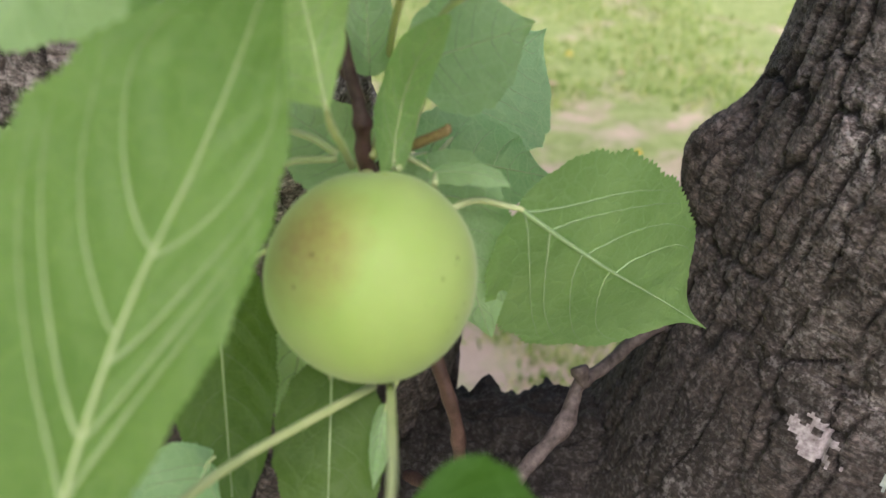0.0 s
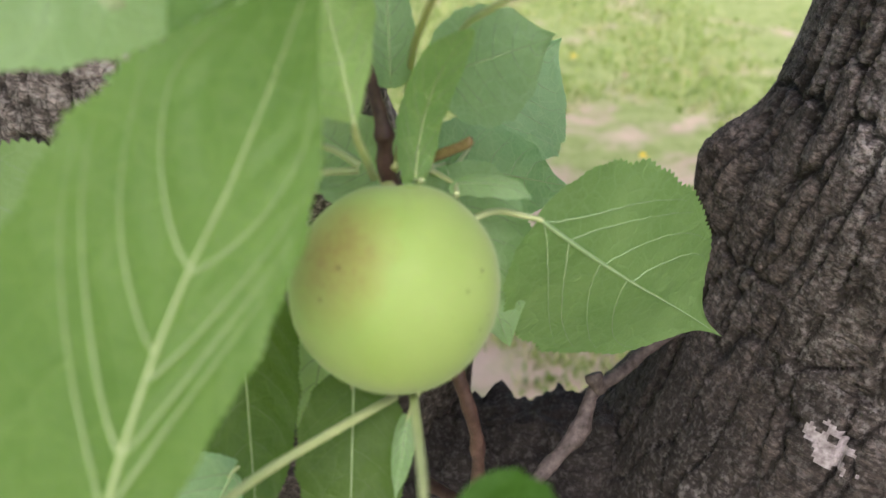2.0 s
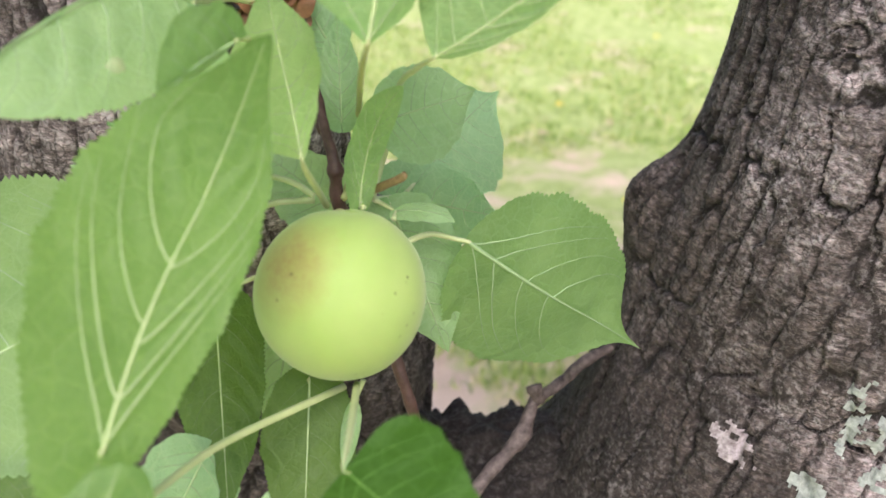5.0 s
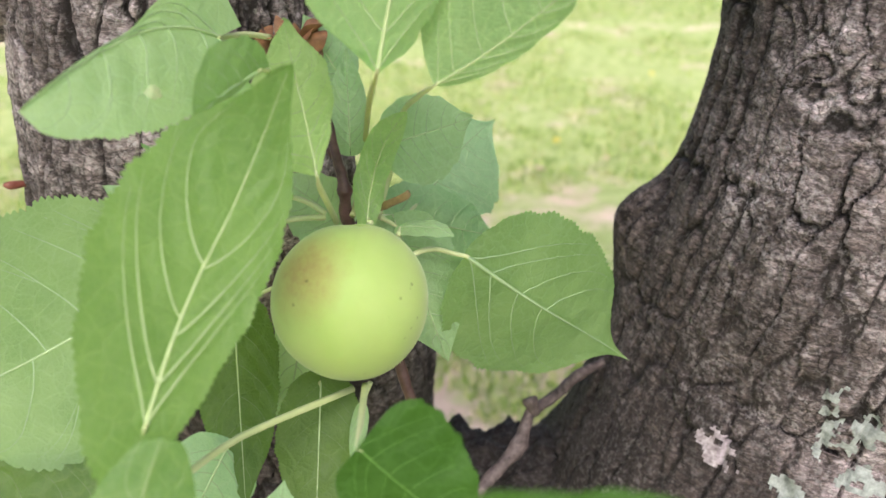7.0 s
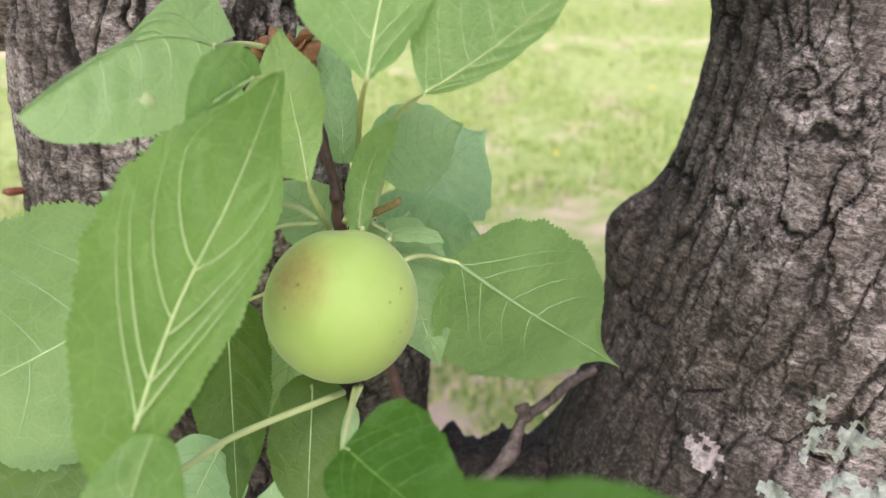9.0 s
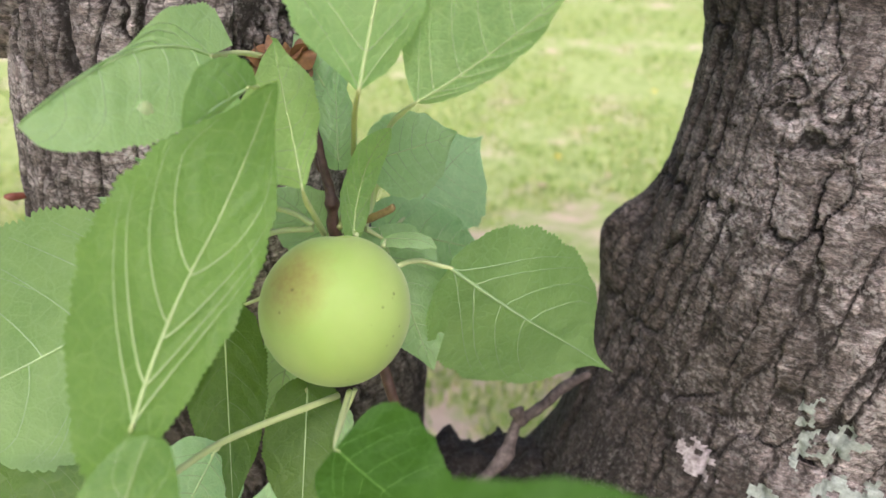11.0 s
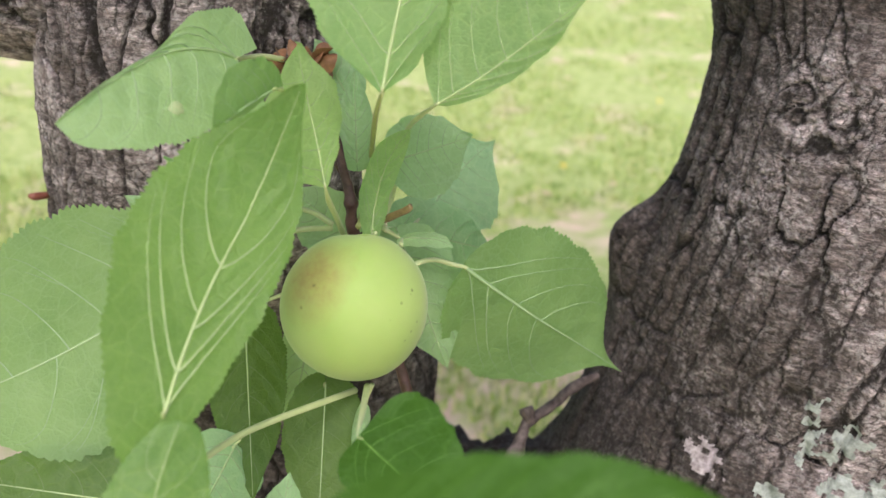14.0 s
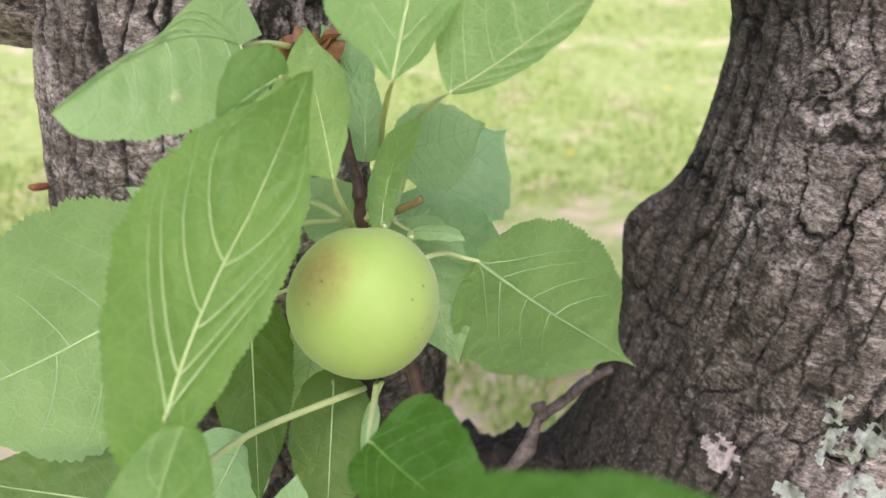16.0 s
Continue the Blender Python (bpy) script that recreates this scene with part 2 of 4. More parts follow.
def bark_material():
    """Grey weathered plates over dark brown furrows."""
    m = Nodes("bark")
    obj = m.coord.outputs["Object"]
    att = m.add("ShaderNodeAttribute")
    att.attribute_name = "plate"
    plate = att.outputs["Fac"]
    brown = m.ramp(m.noise(obj, 60, 6, 0.65), (0.32, (0.016, 0.011, 0.010)), (0.53, (0.062, 0.046, 0.041)), (0.75, (0.135, 0.102, 0.094)))
    grey = m.ramp(m.noise(m.scaled(obj, (0.7, 0.7, 1.5)), 190, 7, 0.75), (0.30, (0.110, 0.085, 0.082)), (0.48, (0.320, 0.258, 0.260)), (0.68, (0.62, 0.53, 0.545)))
    patch = m.ramp(m.noise(obj, 22, 4, 0.6), (0.36, 0.0), (0.62, 1.0))
    speck = m.ramp(m.noise(obj, 520, 3, 0.7), (0.50, 0.0), (0.62, 1.0))
    worn = m.math("MULTIPLY", plate, m.math("ADD", 0.25, m.math("MULTIPLY", patch, 0.75)))
    color = m.mix(worn, brown, grey)
    streak = m.ramp(m.noise(m.scaled(obj, (0.6, 0.6, 1.9)), 420, 7, 0.8), (0.37, 0.30), (0.50, 0.95), (0.62, 2.05))
    color = m.mix(1.0, color, streak, "MULTIPLY")
    warp = m.add("ShaderNodeTexNoise")
    warp.inputs["Scale"].default_value, warp.inputs["Detail"].default_value = 90, 4
    m.link(obj, warp.inputs["Vector"])
    small = m.add("ShaderNodeVectorMath", operation="SCALE")
    small.inputs["Scale"].default_value = 0.012
    m.link(warp.outputs["Color"], small.inputs[0])
    bent = m.add("ShaderNodeVectorMath", operation="ADD")
    m.link(obj, bent.inputs[0])
    m.link(small.outputs[0], bent.inputs[1])
    lines = m.voronoi(m.scaled(bent.outputs[0], (1, 1, 0.75)), 120)
    open_here = m.ramp(m.noise(obj, 55, 3, 0.6), (0.42, 0.0), (0.60, 1.0))
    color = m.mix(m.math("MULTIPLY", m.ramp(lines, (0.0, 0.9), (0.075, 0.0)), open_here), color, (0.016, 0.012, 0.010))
    check = m.voronoi(m.scaled(bent.outputs[0], (0.75, 0.75, 1.7)), 230)
    checked = m.ramp(m.noise(obj, 75, 3, 0.6, 0.7), (0.40, 0.15), (0.58, 1.0))
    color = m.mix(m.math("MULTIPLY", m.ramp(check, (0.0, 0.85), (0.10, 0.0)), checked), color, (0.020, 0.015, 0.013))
    # this attribute also carries the shade painted in near the fork
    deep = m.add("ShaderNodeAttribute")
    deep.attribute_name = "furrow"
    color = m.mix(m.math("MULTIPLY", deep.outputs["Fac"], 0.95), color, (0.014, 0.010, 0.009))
    color = m.mix(m.math("MULTIPLY", m.math("MULTIPLY", speck, m.math("ADD", 0.10, worn)), 0.85), color, (0.42, 0.38, 0.38))
    fine = m.noise(obj, 900, 5, 0.7)
    mid = m.noise(m.scaled(obj, (0.6, 0.6, 1.9)), 300, 6, 0.75, 0.8)
    crack = m.math("ADD", m.ramp(lines, (0.0, 0.0), (0.09, 1.0)), m.ramp(check, (0.0, 0.0), (0.12, 0.6)))
    n1 = m.bump(crack, 0.5, 0.0008)
    n2 = m.bump(mid, 0.75, 0.0009, n1)
    n3 = m.bump(fine, 0.6, 0.0008, n2)
    return m.done(color, 0.82, n3, 0.35)


BARK = bark_material()


def fruit_material():
    """Downy green skin with a russet blush and small dark specks."""
    m = Nodes("apricot_skin")
    obj = m.coord.outputs["Object"]
    green = m.ramp(m.noise(obj, 60, 4, 0.5), (0.3, (0.305, 0.422, 0.112)), (0.7, (0.362, 0.472, 0.150)))
    sep = m.add("ShaderNodeSeparateXYZ")
    m.link(obj, sep.inputs[0])
    spot = m.add("ShaderNodeVectorMath", operation="DISTANCE")
    m.link(obj, spot.inputs[0])
    spot.inputs[1].default_value = (-0.0108, -0.0105, 0.0135)
    away = m.math("ADD", spot.outputs["Value"], m.math("MULTIPLY", m.math("SUBTRACT", m.noise(obj, 130, 5, 0.65), 0.5), 0.010))
    blush = m.ramp(m.math("MULTIPLY", away, 50.0), (0.0, 1.0), (0.30, 0.72), (0.66, 0.0))
    mottle = m.ramp(m.noise(obj, 420, 4, 0.7), (0.35, (0.30, 0.135, 0.060)), (0.62, (0.36, 0.26, 0.085)))
    color = m.mix(m.math("MULTIPLY", blush, 0.68), green, mottle)
    v = m.add("ShaderNodeTexVoronoi", feature="F1")
    v.inputs["Scale"].default_value = 210
    m.link(obj, v.inputs["Vector"])
    dots = m.ramp(v.outputs["Distance"], (0.0, 1.0), (0.14, 0.0))
    few = m.ramp(m.math("ADD", m.noise(obj, 90, 2), m.math("MULTIPLY", blush, 0.12)), (0.50, 0.0), (0.54, 1.0))
    color = m.mix(m.math("MULTIPLY", m.math("MULTIPLY", dots, few), 0.85), color, (0.035, 0.022, 0.010))
    normal = m.bump(m.noise(obj, 2600, 2), 0.20, 0.00012)
    m.bsdf.inputs["Sheen Weight"].default_value = 0.22
    m.bsdf.inputs["Sheen Roughness"].default_value = 0.4
    m.bsdf.inputs["Subsurface Weight"].default_value = 0.15
    m.bsdf.inputs["Subsurface Radius"].default_value = (0.6, 1.0, 0.25)
    m.bsdf.inputs["Subsurface Scale"].default_value = 0.003
    return m.done(color, 0.62, normal, 0.22)


FRUIT = fruit_material()


def ground_material():
    m = Nodes("lawn_soil")
    obj = m.coord.outputs["Object"]
    soil = m.ramp(m.noise(obj, 3.0, 7, 0.65), (0.3, (0.46, 0.345, 0.265)), (0.7, (0.66, 0.53, 0.43)))
    turf = m.ramp(m.noise(obj, 14.0, 7, 0.7), (0.3, (0.20, 0.28, 0.08)), (0.7, (0.42, 0.46, 0.21)))
    patchy = m.noise(obj, 3.2, 6, 0.65, 0.4)
    away = m.add("ShaderNodeVectorMath", operation="DISTANCE")
    m.link(obj, away.inputs[0])
    away.inputs[1].default_value = (0.3, 0.6, 0.0)
    rooted = m.ramp(m.math("MULTIPLY", away.outputs["Value"], 0.2), (0.30, 0.17), (0.58, 0.0))
    green = m.ramp(m.math("SUBTRACT", patchy, rooted), (0.30, 0.0), (0.46, 1.0))
    return m.done(m.mix(green, soil, turf), 0.95, m.bump(m.noise(obj, 40, 6, 0.7), 0.8, 0.03), 0.1)


def grass_material():
    m = Nodes("grass_blade")
    isle = m.add("ShaderNodeNewGeometry").outputs["Random Per Island"]
    obj = m.coord.outputs["Object"]
    green = m.ramp(isle, (0.0, (0.11, 0.20, 0.040)), (0.50, (0.25, 0.355, 0.090)), (0.75, (0.40, 0.46, 0.17)), (1.0, (0.52, 0.47, 0.28)))
    m.done(green, 0.6, None, 0.2)
    lit = m.add("ShaderNodeBsdfTranslucent")
    m.link(m.mix(1.0, green, (1.3, 1.3, 0.8), "MULTIPLY"), lit.inputs["Color"])
    both = m.add("ShaderNodeMixShader")
    both.inputs[0].default_value = 0.35
    m.link(m.bsdf.outputs[0], both.inputs[1])
    m.link(lit.outputs[0], both.inputs[2])
    m.link(both.outputs[0], m.out.inputs["Surface"])
    return m.mat


SOIL, GRASS = ground_material(), grass_material()
YELLOW = plain_material("yellow_petal", (0.75, 0.55, 0.04), (0.85, 0.65, 0.08), 300, 0.6)
FALLEN = plain_material("fallen_leaf", (0.38, 0.30, 0.20), (0.52, 0.42, 0.30), 60, 0.7)

# ---- ground: one sheet to the horizon ----
_ax = np.concatenate([-np.geomspace(1500, 3, 24), np.linspace(-2.9, 2.9, 60), np.geomspace(3, 1500, 24)])
_gx, _gy = np.meshgrid(_ax, _ax + 3.0, indexing="ij")
_gp = np.stack([_gx.ravel(), _gy.ravel(), np.zeros(_gx.size)], 1)
_near = np.exp(-(np.hypot(_gp[:, 0], _gp[:, 1] - 3) / 12) ** 2)
_gp[:, 2] = (fbm(_gp, 1.3, 3, 5) - 0.5) * 0.05 * _near
ground = mesh_object("ground", _gp, grid_faces(len(_ax), len(_ax)), SOIL)
tagged(ground, "sparse bright lawn with bare sandy soil patches", "ground", kind="structure")


def lawn(count, seed):
    """Short grass blades in loose tufts on the part of the lawn that is looked at."""
    rng = np.random.default_rng(seed)
    y = 0.9 + 12.5 * rng.random(count * 3) ** 1.7
    x = (rng.random(count * 3) - 0.5) * (1.8 + 1.35 * y) + 0.1
    p = np.stack([x, y, np.zeros_like(x)], 1)
    thick = fbm(p, 0.55, 3, 11) + 0.35 * (fbm(p, 0.10, 2, 31) - 0.5) + 0.05 * np.clip((y - 2.6) / 3, -0.6, 1.0)
    soft = smooth(y, 0.9, 2.0) * smooth(0.9 + 0.675 * y - np.abs(x - 0.1), 0.0, 0.6)
    p = p[rng.random(len(p)) < smooth(thick, 0.40, 0.66) * soft][:count]
    n = len(p)
    p[:, 2] = (fbm(p, 1.3, 3, 5) - 0.5) * 0.05 * np.exp(-(np.hypot(p[:, 0], p[:, 1] - 3) / 12) ** 2) - 0.004
    turn, lean = rng.random(n) * 2 * np.pi, rng.random(n) * 0.7
    h, w = 0.012 + 0.030 * rng.random(n) ** 1.5, 0.0022 + 0.0022 * rng.random(n)
    side = np.stack([np.cos(turn), np.sin(turn), np.zeros(n)], 1) * w[:, None]
    tilt = np.stack([-np.sin(turn), np.cos(turn), np.zeros(n)], 1) * (h * lean)[:, None]
    up = np.array((0, 0, 1.0))[None] * h[:, None]
    v = np.stack([p - side, p + side, p + side * 0.8 + tilt * 0.4 + up * 0.6, p - side * 0.8 + tilt * 0.4 + up * 0.6, p + tilt * 1.2 + up], 1).reshape(-1, 3)
    k = np.arange(n) * 5
    faces = np.stack([k, k + 1, k + 2, k + 3], 1).tolist() + np.stack([k + 3, k + 2, k + 4], 1).tolist()
    return mesh_object("grass", v, faces, GRASS)


grass = tagged(lawn(120000, 3), "short bright yellow-green grass in loose tufts", "grass", kind="stuff")


# ---- the tree: a forked trunk with furrowed bark ----
tree = tagged(new("apricot_tree"), "old forked fruit tree with rough furrowed grey-brown bark", "tree")


def limb(name, axis, radii, step, seed, label="", swell=(), front=(-0.45, -1.0, 0.0), part_of=None, grey=1.0, dark=None, torn=0.0, knots=()):
    """A limb with long furrows, bark plates and cross cracks in its surface, finest on its front.
    axis: points; swell: (x, y, z, size, height) of burls; knots: (x, y, z, size) of ringed scars."""
    length = sum(np.linalg.norm(np.subtract(a, b)) for a, b in zip(axis, axis[1:]))
    ns = int(length / step)
    c = spline(axis, ns)
    r = spline(np.array(radii, float)[:, None], ns)[:, 0]
    na = int(2 * np.pi * np.mean(r) / step * 0.75)
    t, a, b = frames_along(c)
    mid = ns // 2
    face = math.atan2(np.dot(front, b[mid]), np.dot(front, a[mid]))
    w = np.linspace(-np.pi, np.pi, na, endpoint=False)
    ang = face + w * 0.5 + 0.5 * w ** 3 / np.pi ** 2
    out = np.cos(ang)[None, :, None] * a[:, None] + np.sin(ang)[None, :, None] * b[:, None]
    v = (c[:, None] + r[:, None, None] * out).reshape(-1, 3)
    o = out.reshape(-1, 3)
    s = np.repeat(np.linspace(0, length, ns), na)
    rr = np.mean(r)
    q = np.stack([np.tile(np.cos(ang), ns) * rr, np.tile(np.sin(ang), ns) * rr, s], 1)
    lump = fbm(v, 0.055, 2, seed) - 0.5
    warp = np.stack([fbm(v, 0.030, 3, seed + 20 + n) - 0.5 for n in range(3)], 1)
    ragged = fbm(v, 0.0055, 3, seed + 5)
    d1, k1 = cells(q * np.array((1, 1, 0.14)) + warp * 0.011 + (ragged[:, None] - 0.5) * 0.0026, 0.0128, seed + 3)
    d2, k2 = cells(q * np.array((1, 1, 1.15)) + warp * 0.010 + (ragged[:, None] - 0.5) * 0.003, 0.0078, seed + 4)
    flake = fbm(q * np.array((0.5, 0.5, 1.6)) + warp * 0.01, 0.0036, 3, seed + 9)
    shut = smooth(fbm(v, 0.03, 2, seed + 13), 0.42, 0.60)
    gape = 0.65 + 0.6 * fbm(v, 0.018, 2, seed + 17)
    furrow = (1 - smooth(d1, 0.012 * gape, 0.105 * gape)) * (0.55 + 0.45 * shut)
    crack = (1 - smooth(d2, 0.006, 0.048)) * (0.20 + 0.80 * smooth(fbm(v, 0.016, 2, seed + 14), 0.45, 0.60))
    rise = 0.0028 * lump - 0.0030 * furrow - 0.0007 * crack + 0.0010 * (k1 - 0.5) + 0.0004 * (k2 - 0.5) + 0.0006 * (flake - 0.5) + 0.0005 * (ragged - 0.5)
    if torn:
        rise = rise + torn * (fbm(v, 0.011, 3, seed + 30) - 0.45) + 0.5 * torn * np.maximum(fbm(v, 0.004, 2, seed + 33) - 0.5, 0)
    for x, y, z, size, height in swell:
        d = np.linalg.norm(v - np.array((x, y, z)), axis=1) / size
        rise = rise + height * np.exp(-d * d)
    knotted = np.zeros(len(v))
    for x, y, z, size in knots:
        d = np.linalg.norm((v - np.array((x, y, z))) * np.array((1, 1, 1.25)), axis=1) / size
        near = np.exp(-d ** 4)
        rings = np.abs(np.sin(d * 6.0 + 22 * (fbm(v, 0.020, 3, seed + 40) - 0.5)))
        knotted = np.maximum(knotted, near * (1 - smooth(rings, 0.12, 0.5)))
        rise = rise * (1 - 0.7 * near) + near * (0.0024 * rings ** 0.6 - 0.0012)
        furrow = np.maximum(furrow * (1 - near), knotted)
        crack = crack * (1 - 0.6 * near)
    v = v + o * (rise + 0.001)[:, None]
    ob = mesh_object(name, v, grid_faces(ns, na, True), BARK, part_of or tree, label)
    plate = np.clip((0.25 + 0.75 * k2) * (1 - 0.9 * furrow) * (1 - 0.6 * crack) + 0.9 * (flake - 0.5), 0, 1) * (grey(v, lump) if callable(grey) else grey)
    att = ob.data.attributes.new("plate", "FLOAT", "POINT")
    att.data.foreach_set("value", plate.astype(np.float32))
    # furrow depth, joined with the painted fork shade from dark()
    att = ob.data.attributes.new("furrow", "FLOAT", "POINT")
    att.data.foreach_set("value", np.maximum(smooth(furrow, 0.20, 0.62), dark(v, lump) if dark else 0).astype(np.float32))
    return ob, v.reshape(ns, na, 3), o.reshape(ns, na, 3)


RIGHT_AXIS = [(0.1019, 0.2229, 0.9393), (0.1409, 0.2114, 1.0255), (0.1566, 0.2060, 1.0734), (0.1720, 0.2171, 1.1232), (0.1852, 0.2117, 1.1767), (0.1925, 0.2139, 1.2188), (0.1929, 0.2216, 1.2713), (0.1840, 0.2328, 1.3314), (0.1885, 0.2458, 1.4174)]
RIGHT_R = [0.1145, 0.0992, 0.0946, 0.0914, 0.0903, 0.0884, 0.0837, 0.0850, 0.0825]
LEFT_AXIS = [(-0.0105, 0.2784, 0.8992), (-0.0559, 0.2712, 1.0067), (-0.0546, 0.2613, 1.0821), (-0.0548, 0.2539, 1.1112), (-0.0798, 0.2345, 1.1770), (-0.0808, 0.2271, 1.2276), (-0.0778, 0.2286, 1.2869), (-0.0812, 0.2520, 1.4272)]
LEFT_R = [0.1040, 0.0740, 0.0623, 0.0623, 0.0601, 0.0573, 0.0570, 0.0601]


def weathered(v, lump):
    """Silvery plates on the outer, weathered side; brown painted in for the shade towards the fork."""
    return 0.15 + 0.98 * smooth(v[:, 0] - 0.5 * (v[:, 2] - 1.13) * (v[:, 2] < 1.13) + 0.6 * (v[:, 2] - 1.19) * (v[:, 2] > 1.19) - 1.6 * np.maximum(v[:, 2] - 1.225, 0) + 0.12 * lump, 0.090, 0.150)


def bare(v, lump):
    """Shade low down towards the fork, painted into the bark as a blackish mask."""
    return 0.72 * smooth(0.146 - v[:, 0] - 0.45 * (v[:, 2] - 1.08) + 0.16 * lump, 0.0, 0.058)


def weathered_up_shaded_low(v, lump):
    """Silvery plates above; brown painted in below for the shade near the fork."""
    return 0.1 + 1.10 * smooth(v[:, 2] + 0.15 * lump, 1.09, 1.20)


# both limbs have the shade of the fork put into their bark colour
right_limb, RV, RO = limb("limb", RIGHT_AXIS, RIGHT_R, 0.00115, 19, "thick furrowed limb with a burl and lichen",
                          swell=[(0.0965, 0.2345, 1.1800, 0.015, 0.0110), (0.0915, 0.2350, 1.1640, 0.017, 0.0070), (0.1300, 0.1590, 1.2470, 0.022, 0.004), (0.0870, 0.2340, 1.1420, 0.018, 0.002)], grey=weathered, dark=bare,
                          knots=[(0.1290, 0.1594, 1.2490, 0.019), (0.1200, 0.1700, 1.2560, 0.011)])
left_limb, LV, LO = limb("limb", LEFT_AXIS, LEFT_R, 0.00115, 41, "narrower furrowed limb with grey bark plates", front=(-0.1, -1.0, 0.2), grey=weathered_up_shaded_low)
limb("trunk", [(0.03, 0.25, -0.06), (0.035, 0.25, 0.10), (0.04, 0.245, 0.5), (0.042, 0.235, 0.86), (0.045, 0.232, 0.93), (0.048, 0.232, 0.985), (0.048, 0.232, 1.000)],
     [0.20, 0.16, 0.14, 0.140, 0.110, 0.060, 0.004], 0.0035, 73, "stout trunk below the fork")
# nearly all of the saddle is blackened in colour to stand for deep shade
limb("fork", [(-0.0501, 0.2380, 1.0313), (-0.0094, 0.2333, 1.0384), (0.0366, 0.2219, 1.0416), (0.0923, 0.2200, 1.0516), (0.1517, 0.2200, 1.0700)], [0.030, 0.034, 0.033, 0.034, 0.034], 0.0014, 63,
     "ragged bark saddle between the limbs, painted dark with shade", front=(0.0, -1.0, 1.0), grey=0.03, dark=lambda v, lump: 0.80 + 0.4 * lump, torn=0.014)
limb("branch", [(-0.0683, 0.2373, 1.2741), (-0.1116, 0.2318, 1.2877), (-0.1765, 0.2340, 1.2993), (-0.2738, 0.2534, 1.3342), (-0.4472, 0.2965, 1.4464)], [0.042, 0.043, 0.043, 0.041, 0.032], 0.0018, 57,
     "side branch with rough bark", front=(0.0, -1.0, -0.4))
# upper limbs that carry the crown
limb("limb", [(0.1880, 0.2448, 1.408), (0.24, 0.27, 1.65), (0.38, 0.22, 2.0), (0.62, 0.10, 2.5)], [0.083, 0.075, 0.055, 0.02], 0.008, 91)
limb("limb", [(-0.0810, 0.2509, 1.4164), (-0.12, 0.27, 1.65), (-0.30, 0.40, 2.0), (-0.55, 0.55, 2.5)], [0.053, 0.050, 0.040, 0.015], 0.008, 95)
limb("limb", [(-0.10, 0.26, 1.58), (-0.05, 0.10, 1.85), (-0.1, -0.3, 2.2), (-0.2, -0.7, 2.5)], [0.035, 0.032, 0.025, 0.01], 0.008, 97)


def crust(name, verts, outs, center, size, material, label, seed, lift=0.0006):
    """A crust that follows the bark: the patch of it that lies about a centre, with a ragged edge and holes."""
    ns, na = verts.shape[:2]
    flat, o = verts.reshape(-1, 3), outs.reshape(-1, 3)
    d = np.linalg.norm((flat - np.array(center)) / np.array(size), axis=1)
    keep = (d + (fbm(flat, 0.007, 4, seed) - 0.5) * 2.9 < 1.0) & (d < 2) & (fbm(flat, 0.0030, 2, seed + 7) > 0.30)
    idx = np.arange(ns * na).reshape(ns, na)
    quads = np.stack([idx[:-1], np.roll(idx, -1, 1)[:-1], np.roll(idx, -1, 1)[1:], idx[1:]], -1).reshape(-1, 4)
    quads = quads[keep[quads].all(1)]
    used, inv = np.unique(quads, return_inverse=True)
    thick = lift * (0.4 + 0.6 * fbm(flat[used], 0.003, 2, seed + 2))
    return mesh_object(name, flat[used] + o[used] * thick[:, None], inv.reshape(-1, 4).tolist(), material, tree, label)


crust("lichen", RV, RO, (0.1319, 0.1379, 1.1522), (0.0055, 0.012, 0.0125), LICHEN, "pale grey-green lichen crust", 4)
crust("lichen", RV, RO, (0.1422, 0.1320, 1.1515), (0.0042, 0.008, 0.0050), LICHEN, "pale grey-green lichen crust", 9)
crust("lichen", RV, RO, (0.1462, 0.1283, 1.1339), (0.009, 0.014, 0.005), LICHEN, "pale grey-green lichen crust", 14)
crust("lichen", RV, RO, (0.1206, 0.1349, 1.1275), (0.005, 0.01, 0.005), LICHEN, "pale grey-green lichen crust", 24)
crust("lichen", RV, RO, (0.1020, 0.1506, 1.1303), (0.0060, 0.010, 0.0060), WHITE_CRUST, "small whitish crust", 19)
bare_twig = rod("twig", [(0.0872, 0.2185, 1.1276), (0.0674, 0.2086, 1.1237), (0.0542, 0.1998, 1.1179), (0.0451, 0.1955, 1.1129), (0.0397, 0.1870, 1.1038), (0.0236, 0.1733, 1.0921), (0.0099, 0.1610, 1.0719), (-0.0024, 0.1596, 1.0328)],
                [0.0017, 0.0019, 0.0022, 0.0023, 0.0024, 0.0026, 0.0030, 0.0036], TWIG_GREY, tree, "bare grey-purple twig with a cut stub",
                n=90, sides=14, knots=[(0.40, 0.30, 0.02), (0.57, 0.45, 0.03), (0.16, 0.2, 0.02)], rough=0.25, seed=3)
rod("stub", [(0.0471, 0.1957, 1.1134), (0.0455, 0.1952, 1.1169), (0.0445, 0.1953, 1.1194), (0.0441, 0.1958, 1.1204)], [0.0021, 0.0026, 0.0030, 0.0026], TWIG_GREY, bare_twig, "short cut stub", n=14, sides=12, rough=0.3, seed=5)
rod("red_bud", [(-0.1338, 0.2017, 1.2049), (-0.1368, 0.1978, 1.2058), (-0.1390, 0.1972, 1.2062)], [0.0012, 0.0015, 0.0007], RED_SKIN, tree, "small red bud on the bark", n=10, sides=10)

